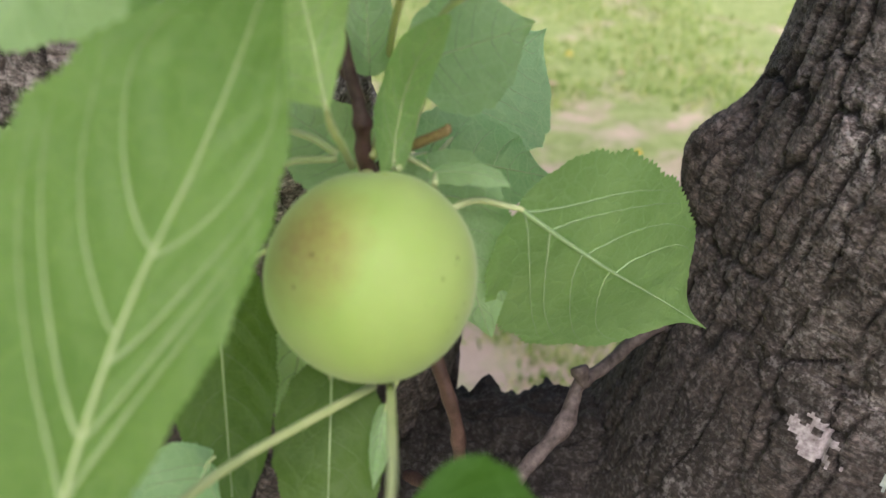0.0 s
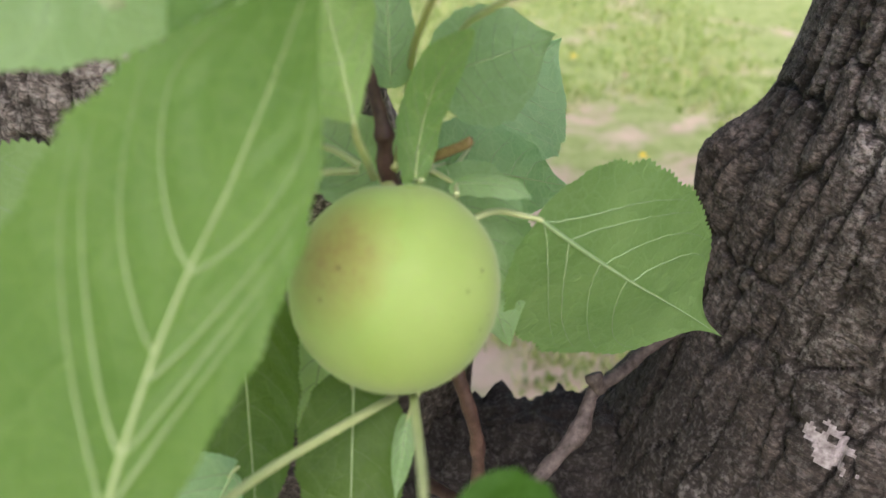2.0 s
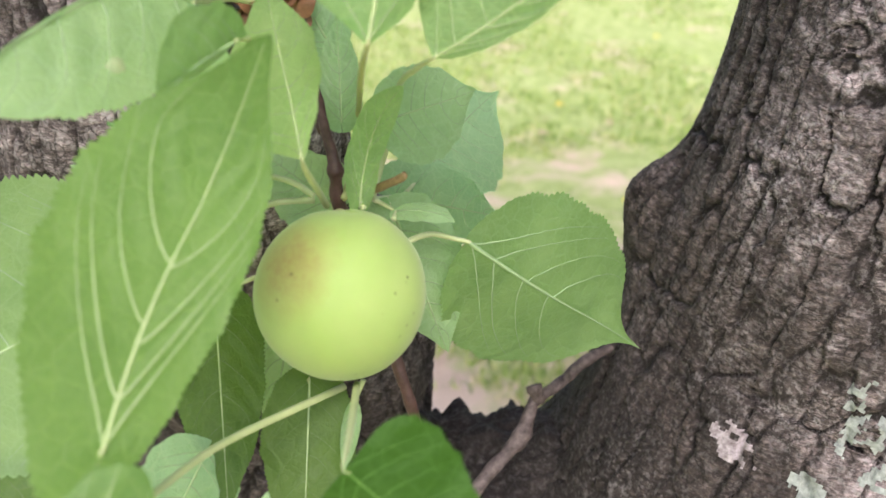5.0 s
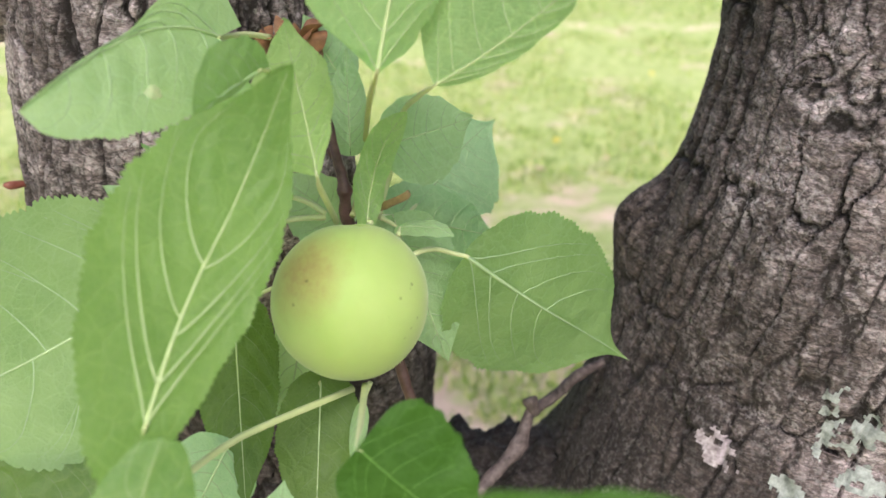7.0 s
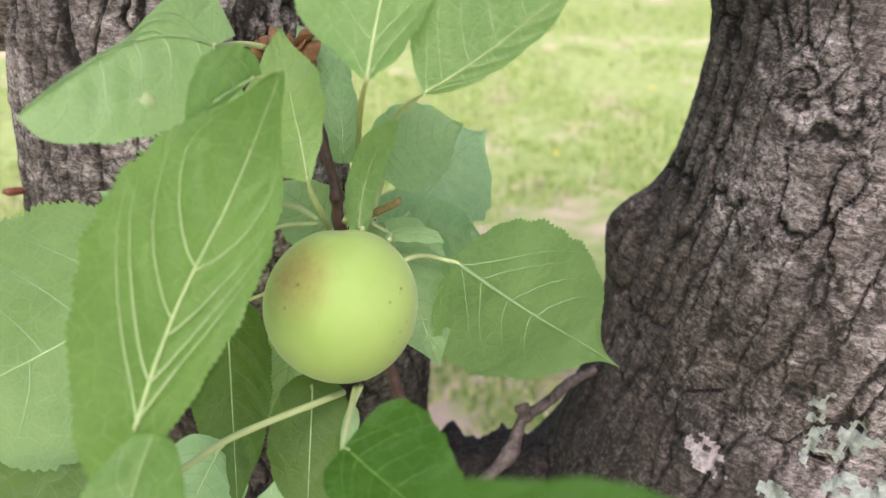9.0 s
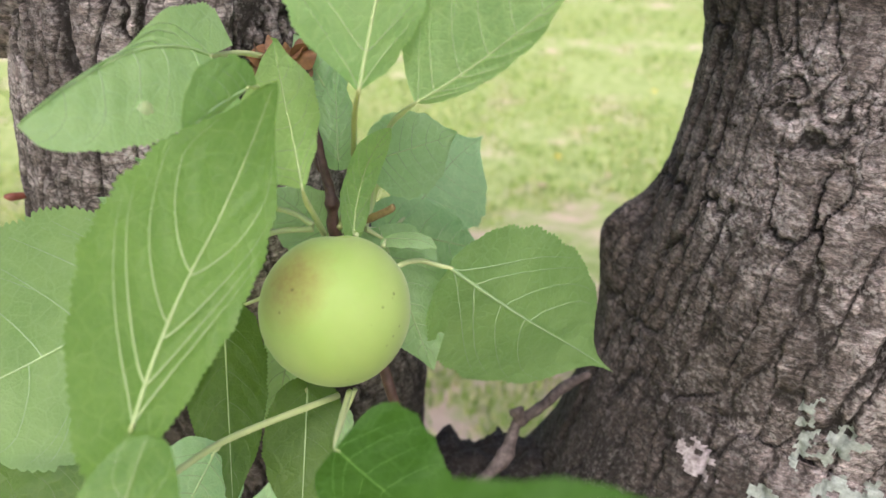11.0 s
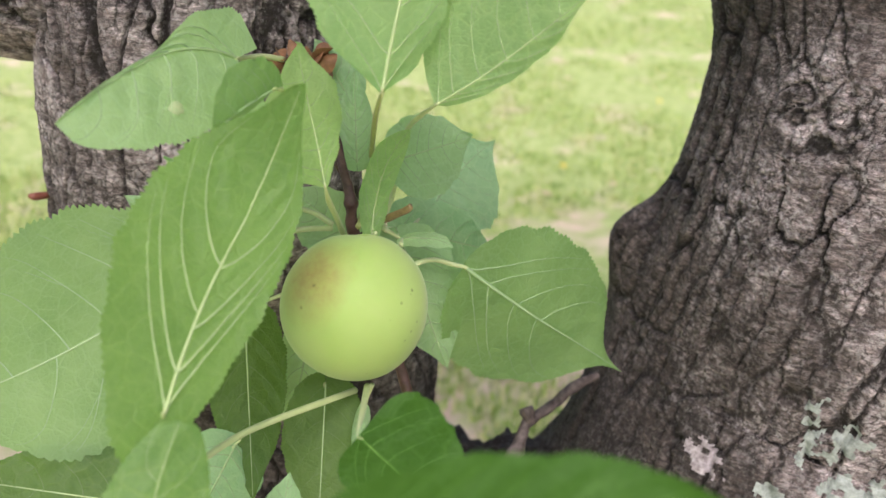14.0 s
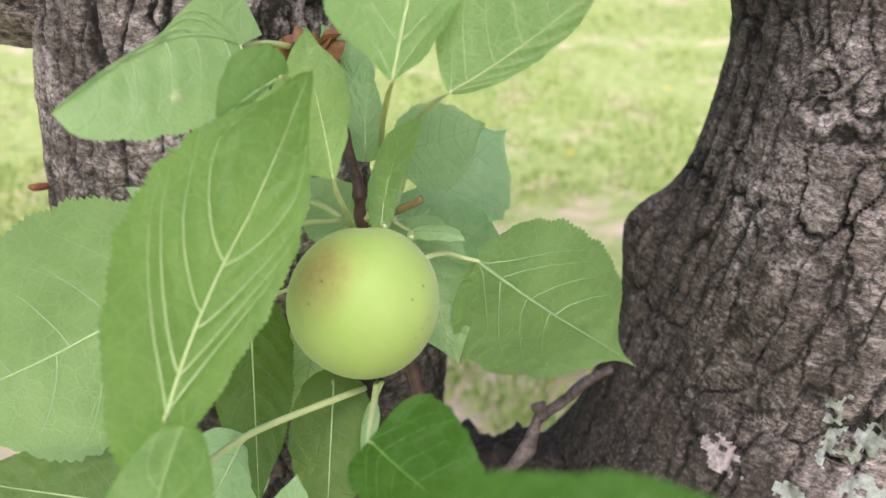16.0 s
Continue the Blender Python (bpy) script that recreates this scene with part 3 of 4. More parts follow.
# ---- the fruiting twig ----
shoot = tagged(new("fruiting_twig"), "leafy red-brown twig with serrated green leaves", "twig")
stem = rod("stem", [(-0.0283, 0.1560, 1.2649), (-0.0247, 0.1439, 1.2482), (-0.0198, 0.1340, 1.2341), (-0.0186, 0.1326, 1.2218), (-0.0116, 0.1302, 1.2010), (-0.0046, 0.1261, 1.1808), (0.0010, 0.1226, 1.1619), (0.0026, 0.1284, 1.1409), (0.0004, 0.1437, 1.1180), (-0.0099, 0.1867, 1.0817)],
           [0.0010, 0.0013, 0.0015, 0.0017, 0.0018, 0.0017, 0.0015, 0.0015, 0.0017, 0.0022], TWIG, shoot, "shiny red-brown stem with nodes",
           n=110, sides=14, knots=[(0.13, 0.3, 0.012), (0.25, 0.45, 0.014), (0.36, 0.4, 0.012), (0.70, 0.45, 0.014), (0.76, 0.35, 0.01)], rough=0.32, seed=8)


def leaf_outline(u, round_base, tip_power, drawn):
    """Half width along the leaf, 0 to 1: rounded at the base, drawn out at the tip."""
    top = round_base / (round_base + tip_power)
    w = u ** round_base * (1 - u) ** tip_power / (top ** round_base * (1 - top) ** tip_power)
    return w * (1 - drawn * smooth(u, 0.72, 0.97)) + 0.012 * (1 - u)


VEIN_FROM = (0.010, 0.12, 0.27, 0.43, 0.60, 0.77)


def leaf(base, tip, up, width, fold=0.15, curl=0.0, wave=0.03, side="under", bend=0.0, hook=0.0, stalk=(), stalk_radius=0.0007,
         lop=0.0, round_base=0.34, tip_power=0.80, vein_rise=0.30, drawn=0.36, sweep=0.0, lobe=0.09, skew=0.0, taper=0.0, faint=1.0, blemish=None, seed=0, warm=False):
    """A leaf blade with a toothed edge, from base to tip; its children are the midrib, the side veins and the stalk."""
    base, tip = np.array(base), np.array(tip)
    ax = tip - base
    length = np.linalg.norm(ax)
    ax /= length
    nz = np.array(up, float)
    nz -= ax * (nz @ ax)
    nz /= np.linalg.norm(nz)
    ny = np.cross(nz, ax)
    rng = np.random.default_rng(100 + seed)
    ph = rng.random(8) * 6.28
    half = width / 2
    pale = side in ("under", "mid")

    def vein_place(k, v):
        return VEIN_FROM[k] + vein_rise * (1 - 0.075 * k) * v ** 1.45

    def surface(u, v, relief=True):
        w = half * leaf_outline(u, round_base, tip_power, drawn) * (1 + lop * np.sign(v)) * (1 - taper * smooth(u, 0.03, 0.55) * (v < 0))
        av = np.abs(v)
        x = length * u - (lobe - skew * np.sign(v)) * length * av ** 2 * (1 - u) ** 8
        y = w * v + bend * length * 4 * u * (1 - u) + sweep * length * np.clip((u - 0.55) / 0.45, 0, 1) ** 2
        z = -fold * w * av ** 1.15 + curl * length * 4 * u * (1 - u) + hook * length * np.clip((u - 0.62) / 0.38, 0, 1) ** 2
        z = z + wave * width * av ** 2 * np.clip(8 * u, 0, 1) * (np.sin(9 * u + ph[0] + 1.7 * (v > 0)) + 0.5 * np.sin(19 * u + ph[1] + 2.1 * (v > 0)))
        z = z + 0.03 * width * np.sin(4 * u + ph[2]) * v
        if relief:
            crest = np.zeros_like(u)
            for k in range(len(VEIN_FROM)):
                d = (u - vein_place(k, av)) * length / (0.0028 + 0.0010 * (1 - av))
                crest = np.maximum(crest, np.exp(-d * d) * (1 - 0.75 * av))
            z = z + faint * (0.0013 if pale else -0.0006 if side == "upper" else 0.0010) * av ** 0.3 * (crest - 0.35) * np.clip(6 * u, 0, 1) * np.clip((1 - u) * 4, 0, 1)
            z = z + 0.00020 * np.sin(x * 700 + ph[3] + 3 * np.sin(y * 400)) * np.sin(y * 560 + ph[4])
        return base + x[..., None] * ax + y[..., None] * ny + z[..., None] * nz, x, y

    nu, nv = 150, 27
    u, v = np.meshgrid(np.linspace(0, 1, nu) ** 1.4, np.linspace(-1, 1, nv), indexing="ij")
    edge = np.abs(v) > 0.999
    row = np.arange(nu)[:, None]
    teeth = 1 + edge * (0.018 * np.where(row % 3 < 2, 1, -0.8) * (1 + 0.6 * np.sin(row * 1.7 + ph[7])) * np.clip((1 - u) * 6, 0, 1) + 0.012 * np.sin(row * 0.43 + ph[5]) + 0.018 * np.sin(row * 0.21 + ph[6]))
    p, x, y = surface(u, v * teeth)
    blade = mesh_object("leaf", p.reshape(-1, 3), grid_faces(nu, nv), {"under": LEAF_UNDER, "mid": LEAF_MID, "light": LEAF_LIGHT, "lightened": LEAF_LIGHTENED, "old": LEAF_SHADED, "upper": LEAF_UPPER}[side], shoot)
    uv = blade.data.uv_layers.new(name="UVMap")
    loops = np.zeros(len(blade.data.loops), np.int32)
    blade.data.loops.foreach_get("vertex_index", loops)
    uv.data.foreach_set("uv", np.stack([x.ravel()[loops] + 0.3 * seed, y.ravel()[loops]], 1).astype(np.float32).ravel())

    def vein(name, us, vs, r0, r1, sides=5):
        """A vein a little proud of the blade, on the side that is seen."""
        q, _, _ = surface(np.array(us), np.array(vs), name != "midrib")
        n = len(q)
        q = q + nz * (0.35 * r0)
        t, a, b = frames_along(q)
        r = np.linspace(r0, r1, n)
        ang = np.linspace(0, 2 * np.pi, sides, endpoint=False)
        ring = q[:, None] + r[:, None, None] * (np.cos(ang)[None, :, None] * a[:, None] + np.sin(ang)[None, :, None] * b[:, None])
        return mesh_object(name, ring.reshape(-1, 3), grid_faces(n, sides, True), VEIN_GREEN if side == "upper" else (VEIN_SIDE_LIGHT if name == "midrib" else VEIN_SHADED) if side == "old" else VEIN_SIDE if pale and faint < 1 else VEIN_PALE if pale and name == "midrib" else VEIN_SIDE if pale else VEIN_MID_LIGHT if name == "midrib" else VEIN_SIDE_LIGHT, blade)

    thick = {"under": 0.00052, "mid": 0.00050, "light": 0.00036, "lightened": 0.00040, "old": 0.00032, "upper": 0.00022}[side] * (length / 0.06) ** 0.5
    us = np.linspace(0.0, 0.985, 60)
    vein("midrib", us, us * 0, thick, thick * 0.15, 7)["label"] = "raised pale midrib"
    for k in (0, 1, 2, 3) if vein_rise > 0.5 else range(len(VEIN_FROM)):
        for hand in (-1, 1):
            shift = 0.014 * rng.standard_normal() + (0.025 if hand > 0 else 0)
            vs = np.linspace(0.0, 0.90, 26)
            uu = np.clip(vein_place(k, vs) + shift * (k > 1) + 0.012 * np.sin(7 * vs + rng.random() * 6) * vs, 0.002, 0.985)
            vein("side_vein", uu, hand * vs, thick * faint * (0.42 - 0.03 * k) * (1.75 if vein_rise > 0.5 else 1.15) * (0.8 + 0.4 * rng.random()), thick * 0.07)
            if 0 < k < 5 and vein_rise < 0.5 and rng.random() < 0.7:
                w0 = 0.35 + 0.3 * rng.random()
                vb = np.linspace(w0, 0.88, 12)
                ub = np.interp(vb, vs, uu) + (0.03 + 0.06 * rng.random()) * ((vb - w0) / (1 - w0)) ** 0.8
                vein("side_vein", np.clip(ub, 0, 0.98), hand * vb, thick * 0.15, thick * 0.04)
    if blemish:
        bu, bv, size = blemish
        gu, gv = np.meshgrid(np.linspace(bu - size, bu + size, 26), np.linspace(bv - 2 * size, bv + 2 * size, 26), indexing="ij")
        g, _, _ = surface(gu, gv)
        g = (g + nz * 0.00012).reshape(-1, 3)
        d = np.hypot((gu - bu) / size, (gv - bv) / (2 * size)).ravel() + 1.5 * (fbm(g, 0.004, 3, 31) - 0.5)
        cut = [q for q in grid_faces(26, 26) if all(d[i] < 0.75 for i in q)]
        used = sorted({i for q in cut for i in q})
        slot = {i: n for n, i in enumerate(used)}
        mesh_object("blemish", g[used], [[slot[i] for i in q] for q in cut], BLEMISH, blade, "pale yellowish blemish")
    if len(stalk):
        pts = [tuple(base + ax * 0.0012)] + [tuple(base - ax * 0.0004)] + [tuple(s) for s in stalk]
        n = len(pts)
        v2, f2 = tube_arrays(pts, [thick * 0.9, thick * 1.0] + list(np.linspace(stalk_radius, stalk_radius * 1.25, n - 2)), n=30, sides=9, rough=0.06, seed=seed)
        mesh_object("petiole", v2, f2, STALK_WARM if warm else STALK, blade, "slender pale leaf stalk")
    return blade


# side 'old' picks the leaf colour darkened for shade
LEAVES = [
    dict(base=(-0.0473, 0.1226, 1.2742), tip=(-0.0720, 0.0686, 1.2693), up=(0.746, -0.389, 0.540), width=0.0338, fold=-0.12, curl=0.079, wave=0.012, side='under', bend=-0.122, hook=0.006, round_base=0.03, tip_power=0.294, blemish=(0.56, 0.62, 0.055), lop=0.338, drawn=0.195, sweep=-0.063, lobe=0.055, skew=0.13, taper=0.911, vein_rise=0.36, stalk=((-0.0477, 0.1327, 1.2721), (-0.0445, 0.1468, 1.2695), (-0.0403, 0.1564, 1.2666),)),  # upper pale leaf
    dict(base=(-0.0333, 0.0943, 1.2739), tip=(-0.0441, 0.0692, 1.2691), up=(0.50, -0.70, -0.38), width=0.0165, fold=0.38, curl=-0.02, wave=0.03, side='mid', bend=-0.03, hook=0.03, round_base=0.40, faint=0.8, tip_power=0.75, drawn=0.2, lop=-0.1, stalk=((-0.0355, 0.1200, 1.2672), (-0.0381, 0.1529, 1.2595),)),  # small folded leaf
    dict(base=(-0.0377, 0.1153, 1.2339), tip=(-0.0615, 0.1009, 1.2539), up=(0.305, -0.906, -0.293), width=0.0359, fold=0.559, curl=-0.005, wave=0.03, side='under', bend=-0.037, hook=-0.046, round_base=0.326, tip_power=0.767, drawn=0.721, lop=0.491, sweep=0.022, lobe=0.09, stalk=((-0.0365, 0.1340, 1.2289), (-0.0299, 0.1332, 1.2278), (-0.0245, 0.1316, 1.2249),)),  # leaf on the limb
    dict(base=(-0.0627, 0.1315, 1.2179), tip=(-0.0829, 0.1316, 1.2326), up=(0.077, -0.991, 0.113), width=0.0159, fold=0.15, curl=0, wave=0.03, side='under', bend=0, hook=0),  # dark leaf behind
    dict(base=(-0.0492, 0.1178, 1.2206), tip=(-0.1238, 0.0910, 1.1854), up=(-0.087, -0.694, 0.714), width=0.0745, fold=0.14, curl=-0.001, wave=0.018, side='mid', bend=0.008, hook=0.029, round_base=0.832, tip_power=0.735, vein_rise=0.36, drawn=0.197, lop=-0.189, sweep=-0.025, lobe=-0.043, stalk=((-0.0397, 0.1248, 1.2233), (-0.0335, 0.1294, 1.2241), (-0.0245, 0.1312, 1.2240),)),  # broad left leaf
    dict(base=(-0.0480, 0.0354, 1.2253), tip=(-0.0239, 0.0842, 1.2677), up=(0.463, -0.700, 0.543), width=0.0325, fold=-0.07, curl=0.008, wave=0.025, side='light', bend=0.056, hook=0.211, stalk_radius=0.00072, round_base=0.548, tip_power=0.635, vein_rise=0.62, lop=0.262, drawn=0.45, sweep=0.127, lobe=0.173, stalk=((-0.0534, 0.0501, 1.2074), (-0.0496, 0.0495, 1.2017), (-0.0395, 0.0734, 1.1952), (-0.0168, 0.1077, 1.1846),)),  # big front leaf
    dict(base=(-0.0222, 0.0924, 1.2510), tip=(-0.0321, 0.1211, 1.2758), up=(-0.319, -0.681, 0.659), width=0.0265, fold=0.343, curl=-0.032, wave=0.03, side='lightened', bend=-0.004, hook=0.093, round_base=0.882, tip_power=0.349, drawn=0.597, faint=0.7, lop=0.455, sweep=-0.059, lobe=0.001, stalk=((-0.0224, 0.1009, 1.2444), (-0.0218, 0.1123, 1.2357), (-0.0214, 0.1288, 1.2238),)),  # upright leaf
    dict(base=(-0.0087, 0.0862, 1.2754), tip=(0.0087, 0.1118, 1.3415), up=(0.457, -0.863, 0.214), width=0.0344, fold=0.157, curl=-0.001, wave=0.03, side='lightened', bend=0.023, hook=0, warm=True, round_base=0.516, tip_power=0.768, drawn=0.4, lop=0.31, sweep=0, lobe=-0.044, stalk=((-0.0112, 0.1093, 1.2631), (-0.0139, 0.1445, 1.2437), (-0.0154, 0.1445, 1.2295), (-0.0173, 0.1311, 1.2245),)),  # top leaf
    dict(base=(0.0035, 0.0985, 1.2699), tip=(0.0354, 0.0853, 1.2999), up=(-0.453, -0.887, 0.091), width=0.0268, fold=0.204, curl=-0.014, wave=0.03, side='lightened', bend=-0.032, hook=-0.004, round_base=0.618, lop=0.68, tip_power=0.718, drawn=0.411, sweep=-0.022, lobe=-0.003, stalk=((0.0002, 0.1172, 1.2619), (-0.0042, 0.1423, 1.2492), (-0.0068, 0.1482, 1.2333), (-0.0105, 0.1404, 1.2212),)),  # top spreading leaf
    dict(base=(-0.0077, 0.1386, 1.2420), tip=(0.0154, 0.1464, 1.2472), up=(0.28, -0.86, 0.40), width=0.0245, fold=0.142, curl=-0.002, wave=0.03, side='under', bend=0.007, hook=0.011, round_base=0.446, tip_power=0.745, drawn=0.458, lop=-0.098, sweep=0.022, lobe=0.108, stalk=((-0.0092, 0.1394, 1.2332), (-0.0124, 0.1351, 1.2240),)),  # leaf right of the stem
    dict(base=(0.0049, 0.1869, 1.2094), tip=(0.0266, 0.2212, 1.2230), up=(0.447, -0.559, 0.698), width=0.0368, fold=0.105, curl=-0.03, wave=0.03, side='under', bend=0.017, hook=0.054, round_base=0.52, tip_power=0.793, drawn=0.738, faint=0.7, lop=-0.178, sweep=-0.029, lobe=0.089, stalk=((-0.0056, 0.1533, 1.2129), (-0.0101, 0.1365, 1.2220),)),  # shaded leaf
    dict(base=(-0.0052, 0.1385, 1.2176), tip=(0.0103, 0.1436, 1.1700), up=(0.027, -0.995, -0.097), width=0.0260, fold=0.15, curl=0, wave=0.03, side='under', bend=0, hook=0, stalk=((-0.0101, 0.1365, 1.2220),)),  # dark inner leaf
    dict(base=(-0.0059, 0.1628, 1.2106), tip=(0.0301, 0.1936, 1.1891), up=(0.722, -0.576, 0.381), width=0.0269, fold=0.15, curl=0, wave=0.03, side='under', bend=0, hook=0, stalk=((-0.0101, 0.1365, 1.2220),)),  # dark inner leaf
    dict(base=(-0.0202, 0.1396, 1.2186), tip=(-0.0390, 0.1483, 1.2291), up=(0.049, -0.726, 0.687), width=0.0217, fold=0.15, curl=0, wave=0.03, side='under', bend=0, hook=0),  # dark inner leaf
    dict(base=(-0.0130, 0.1262, 1.2250), tip=(-0.0030, 0.1243, 1.2570), up=(-0.45, -0.82, 0.30), width=0.0108, fold=0.20, curl=-0.04, wave=0.05, side='lightened', bend=0.10, hook=0.06, round_base=0.40, tip_power=0.574, faint=0.6, lop=0.25, drawn=0.25, sweep=-0.06, lobe=0.10, stalk=((-0.0118, 0.1202, 1.2274),)),  # crinkled leaf
    dict(base=(-0.0041, 0.1325, 1.2205), tip=(0.0101, 0.1221, 1.2236), up=(-0.291, -0.112, 0.950), width=0.0086, fold=0.133, curl=0.026, wave=0.03, side='under', bend=0.042, hook=-0.032, faint=0.4, round_base=0.331, tip_power=0.78, drawn=0.391, lop=0.077, sweep=-0.038, lobe=0.092, stalk=((-0.0048, 0.1239, 1.2225),)),  # curled leaf
    dict(base=(0.0146, 0.1388, 1.2086), tip=(0.0706, 0.1845, 1.1519), up=(0.534, -0.833, -0.144), width=0.0553, fold=0.207, curl=0.052, wave=0.014, side='mid', bend=-0.011, hook=0.108, round_base=0.572, tip_power=0.872, drawn=0.859, vein_rise=0.52, faint=0.6, lop=-0.024, sweep=-0.007, lobe=0.011, stalk=((0.0112, 0.1394, 1.2092), (0.0050, 0.1357, 1.2125), (0.0002, 0.1318, 1.2132), (-0.0045, 0.1288, 1.2112),)),  # right leaf
    dict(base=(-0.0494, 0.0986, 1.1722), tip=(-0.0599, 0.0770, 1.1562), up=(0.416, -0.664, 0.622), width=0.0240, fold=0.12, curl=0, wave=0.03, side='under', bend=0, hook=0, stalk=((-0.0390, 0.1085, 1.1765),)),  # pale low leaf
    dict(base=(-0.0484, -0.0075, 1.1815), tip=(-0.0459, 0.0311, 1.2273), up=(0.444, -0.697, 0.563), width=0.0214, fold=0.145, curl=-0.007, wave=0.03, side='light', bend=0.025, hook=0.017, round_base=0.411, tip_power=0.354, faint=0.5, drawn=0.173, lop=-0.085, sweep=-0.033, lobe=0.09),  # near low leaf
    dict(base=(-0.0609, 0.0771, 1.1674), tip=(-0.1168, 0.0787, 1.1755), up=(0.089, -0.803, 0.590), width=0.0260, fold=0.15, curl=0, wave=0.03, side='old', bend=0, hook=0, round_base=0.45),  # low left leaf
    dict(base=(-0.0255, 0.1114, 1.1841), tip=(-0.0259, 0.0863, 1.1518), up=(0.015, -0.789, 0.615), width=0.0230, fold=0.1, curl=0, wave=0.03, side='old', bend=0, hook=0, warm=True, round_base=0.4, faint=0.6, stalk=((-0.0188, 0.1146, 1.1844),)),  # hanging leaf
    dict(base=(-0.0490, 0.1206, 1.2022), tip=(-0.0440, 0.0906, 1.1596), up=(0.261, -0.774, 0.578), width=0.0224, fold=0.15, curl=0, wave=0.03, side='old', bend=0, hook=0, stalk=((-0.0366, 0.1340, 1.2026),)),  # hanging leaf
    dict(base=(-0.0310, 0.1336, 1.1954), tip=(-0.0373, 0.1146, 1.1623), up=(0.115, -0.870, 0.479), width=0.0150, fold=0.15, curl=0, wave=0.03, side='under', bend=0, hook=0),  # dark inner leaf
    dict(base=(-0.0144, 0.1051, 1.1802), tip=(-0.0167, 0.0969, 1.1667), up=(-0.123, -0.839, 0.528), width=0.0047, fold=0.3, curl=0, wave=0.03, side='under', bend=0, hook=0, stalk=((-0.0119, 0.1063, 1.1877),)),  # small narrow leaf
    dict(base=(-0.0113, 0.0411, 1.217), tip=(0.0111, 0.0378, 1.1979), up=(0.168, -0.936, 0.309), width=0.0245, fold=0.129, curl=-0.014, wave=0.03, side='upper', bend=-0.027, hook=0, round_base=0.22, faint=0.8, lop=0.22, tip_power=0.6, drawn=0.2, sweep=0, lobe=0, stalk=((-0.0114, 0.0539, 1.2135), (-0.0130, 0.0996, 1.1912),)),  # dark glossy leaf
    dict(base=(-0.0337, 0.0650, 1.1666), tip=(-0.0305, 0.0725, 1.1834), up=(0.093, -0.914, 0.393), width=0.0110, fold=0.15, curl=0, wave=0.03, side='under', bend=0, hook=0),  # low small leaf
    dict(base=(-0.0183, 0.1447, 1.2393), tip=(-0.0197, 0.1561, 1.2640), up=(0.067, -0.905, 0.419), width=0.0111, fold=0.15, curl=0, wave=0.03, side='under', bend=0, hook=0),  # leaf behind the stalks
    dict(base=(-0.0209, 0.1562, 1.2548), tip=(-0.0312, 0.1584, 1.2725), up=(0.125, -0.973, 0.193), width=0.0147, fold=0.15, curl=0, wave=0.03, side='under', bend=0, hook=0),  # pale back leaf
    dict(base=(-0.0097, -0.0233, 1.2446), tip=(0.0468, -0.0276, 1.2537), up=(-0.121, -0.942, 0.312), width=0.0231, fold=0.05, curl=0, wave=0.05, side='upper', bend=0, hook=0, round_base=0.4),  # near dark leaf
]
for number, given in enumerate(LEAVES):
    leaf(seed=number, **given)

# buds and dry scales on the twig
rod("bud", [(-0.0123, 0.1340, 1.2244), (-0.0085, 0.1317, 1.2273), (-0.0032, 0.1283, 1.2314), (-0.0023, 0.1275, 1.2331)], [0.0009, 0.0010, 0.0012, 0.0006], BUD_SKIN, shoot, "small yellowish spur with a bud", n=24, sides=10, rough=0.2, seed=2)


def scales(center, count, size, seed):
    """A tuft of dry curled bud scales."""
    rng = np.random.default_rng(seed)
    for i in range(count):
        d = rng.standard_normal(3) * np.array((1, 0.6, 0.9)) + np.array((0, -0.5, 0.3))
        d /= np.linalg.norm(d)
        n = np.cross(d, rng.standard_normal(3))
        n /= np.linalg.norm(n)
        s = np.cross(n, d)
        u, v = np.meshgrid(np.linspace(0, 1, 10), np.linspace(-1, 1, 7), indexing="ij")
        L = size * (0.6 + 0.7 * rng.random())
        w = L * 0.38 * np.sin(np.pi * np.clip(u * 0.9 + 0.08, 0, 1)) ** 0.7
        z = L * (0.35 * v ** 2 * np.sin(np.pi * u) + 0.3 * u ** 2 * rng.standard_normal())
        p = np.array(center) + (L * u)[..., None] * d + (w * v)[..., None] * s + z[..., None] * n
        mesh_object("dry_scale", p.reshape(-1, 3), grid_faces(10, 7), DRY_SCALE, shoot, "" if i else "dry curled brown bud scale")


scales((-0.0405, 0.1627, 1.2648), 9, 0.0072, 6)
scales((-0.0322, 0.1550, 1.2663), 6, 0.0068, 16)
rod("spur", [(-0.0378, 0.1665, 1.2620), (-0.0362, 0.1627, 1.2542), (-0.0310, 0.1560, 1.2477), (-0.0219, 0.1379, 1.2392)], [0.0012, 0.0017, 0.0016, 0.0014], TWIG, shoot, "short dark spur with dry scales", n=24, sides=10, rough=0.25, seed=12)
scales((-0.0126, 0.1064, 1.1957), 3, 0.0030, 9)

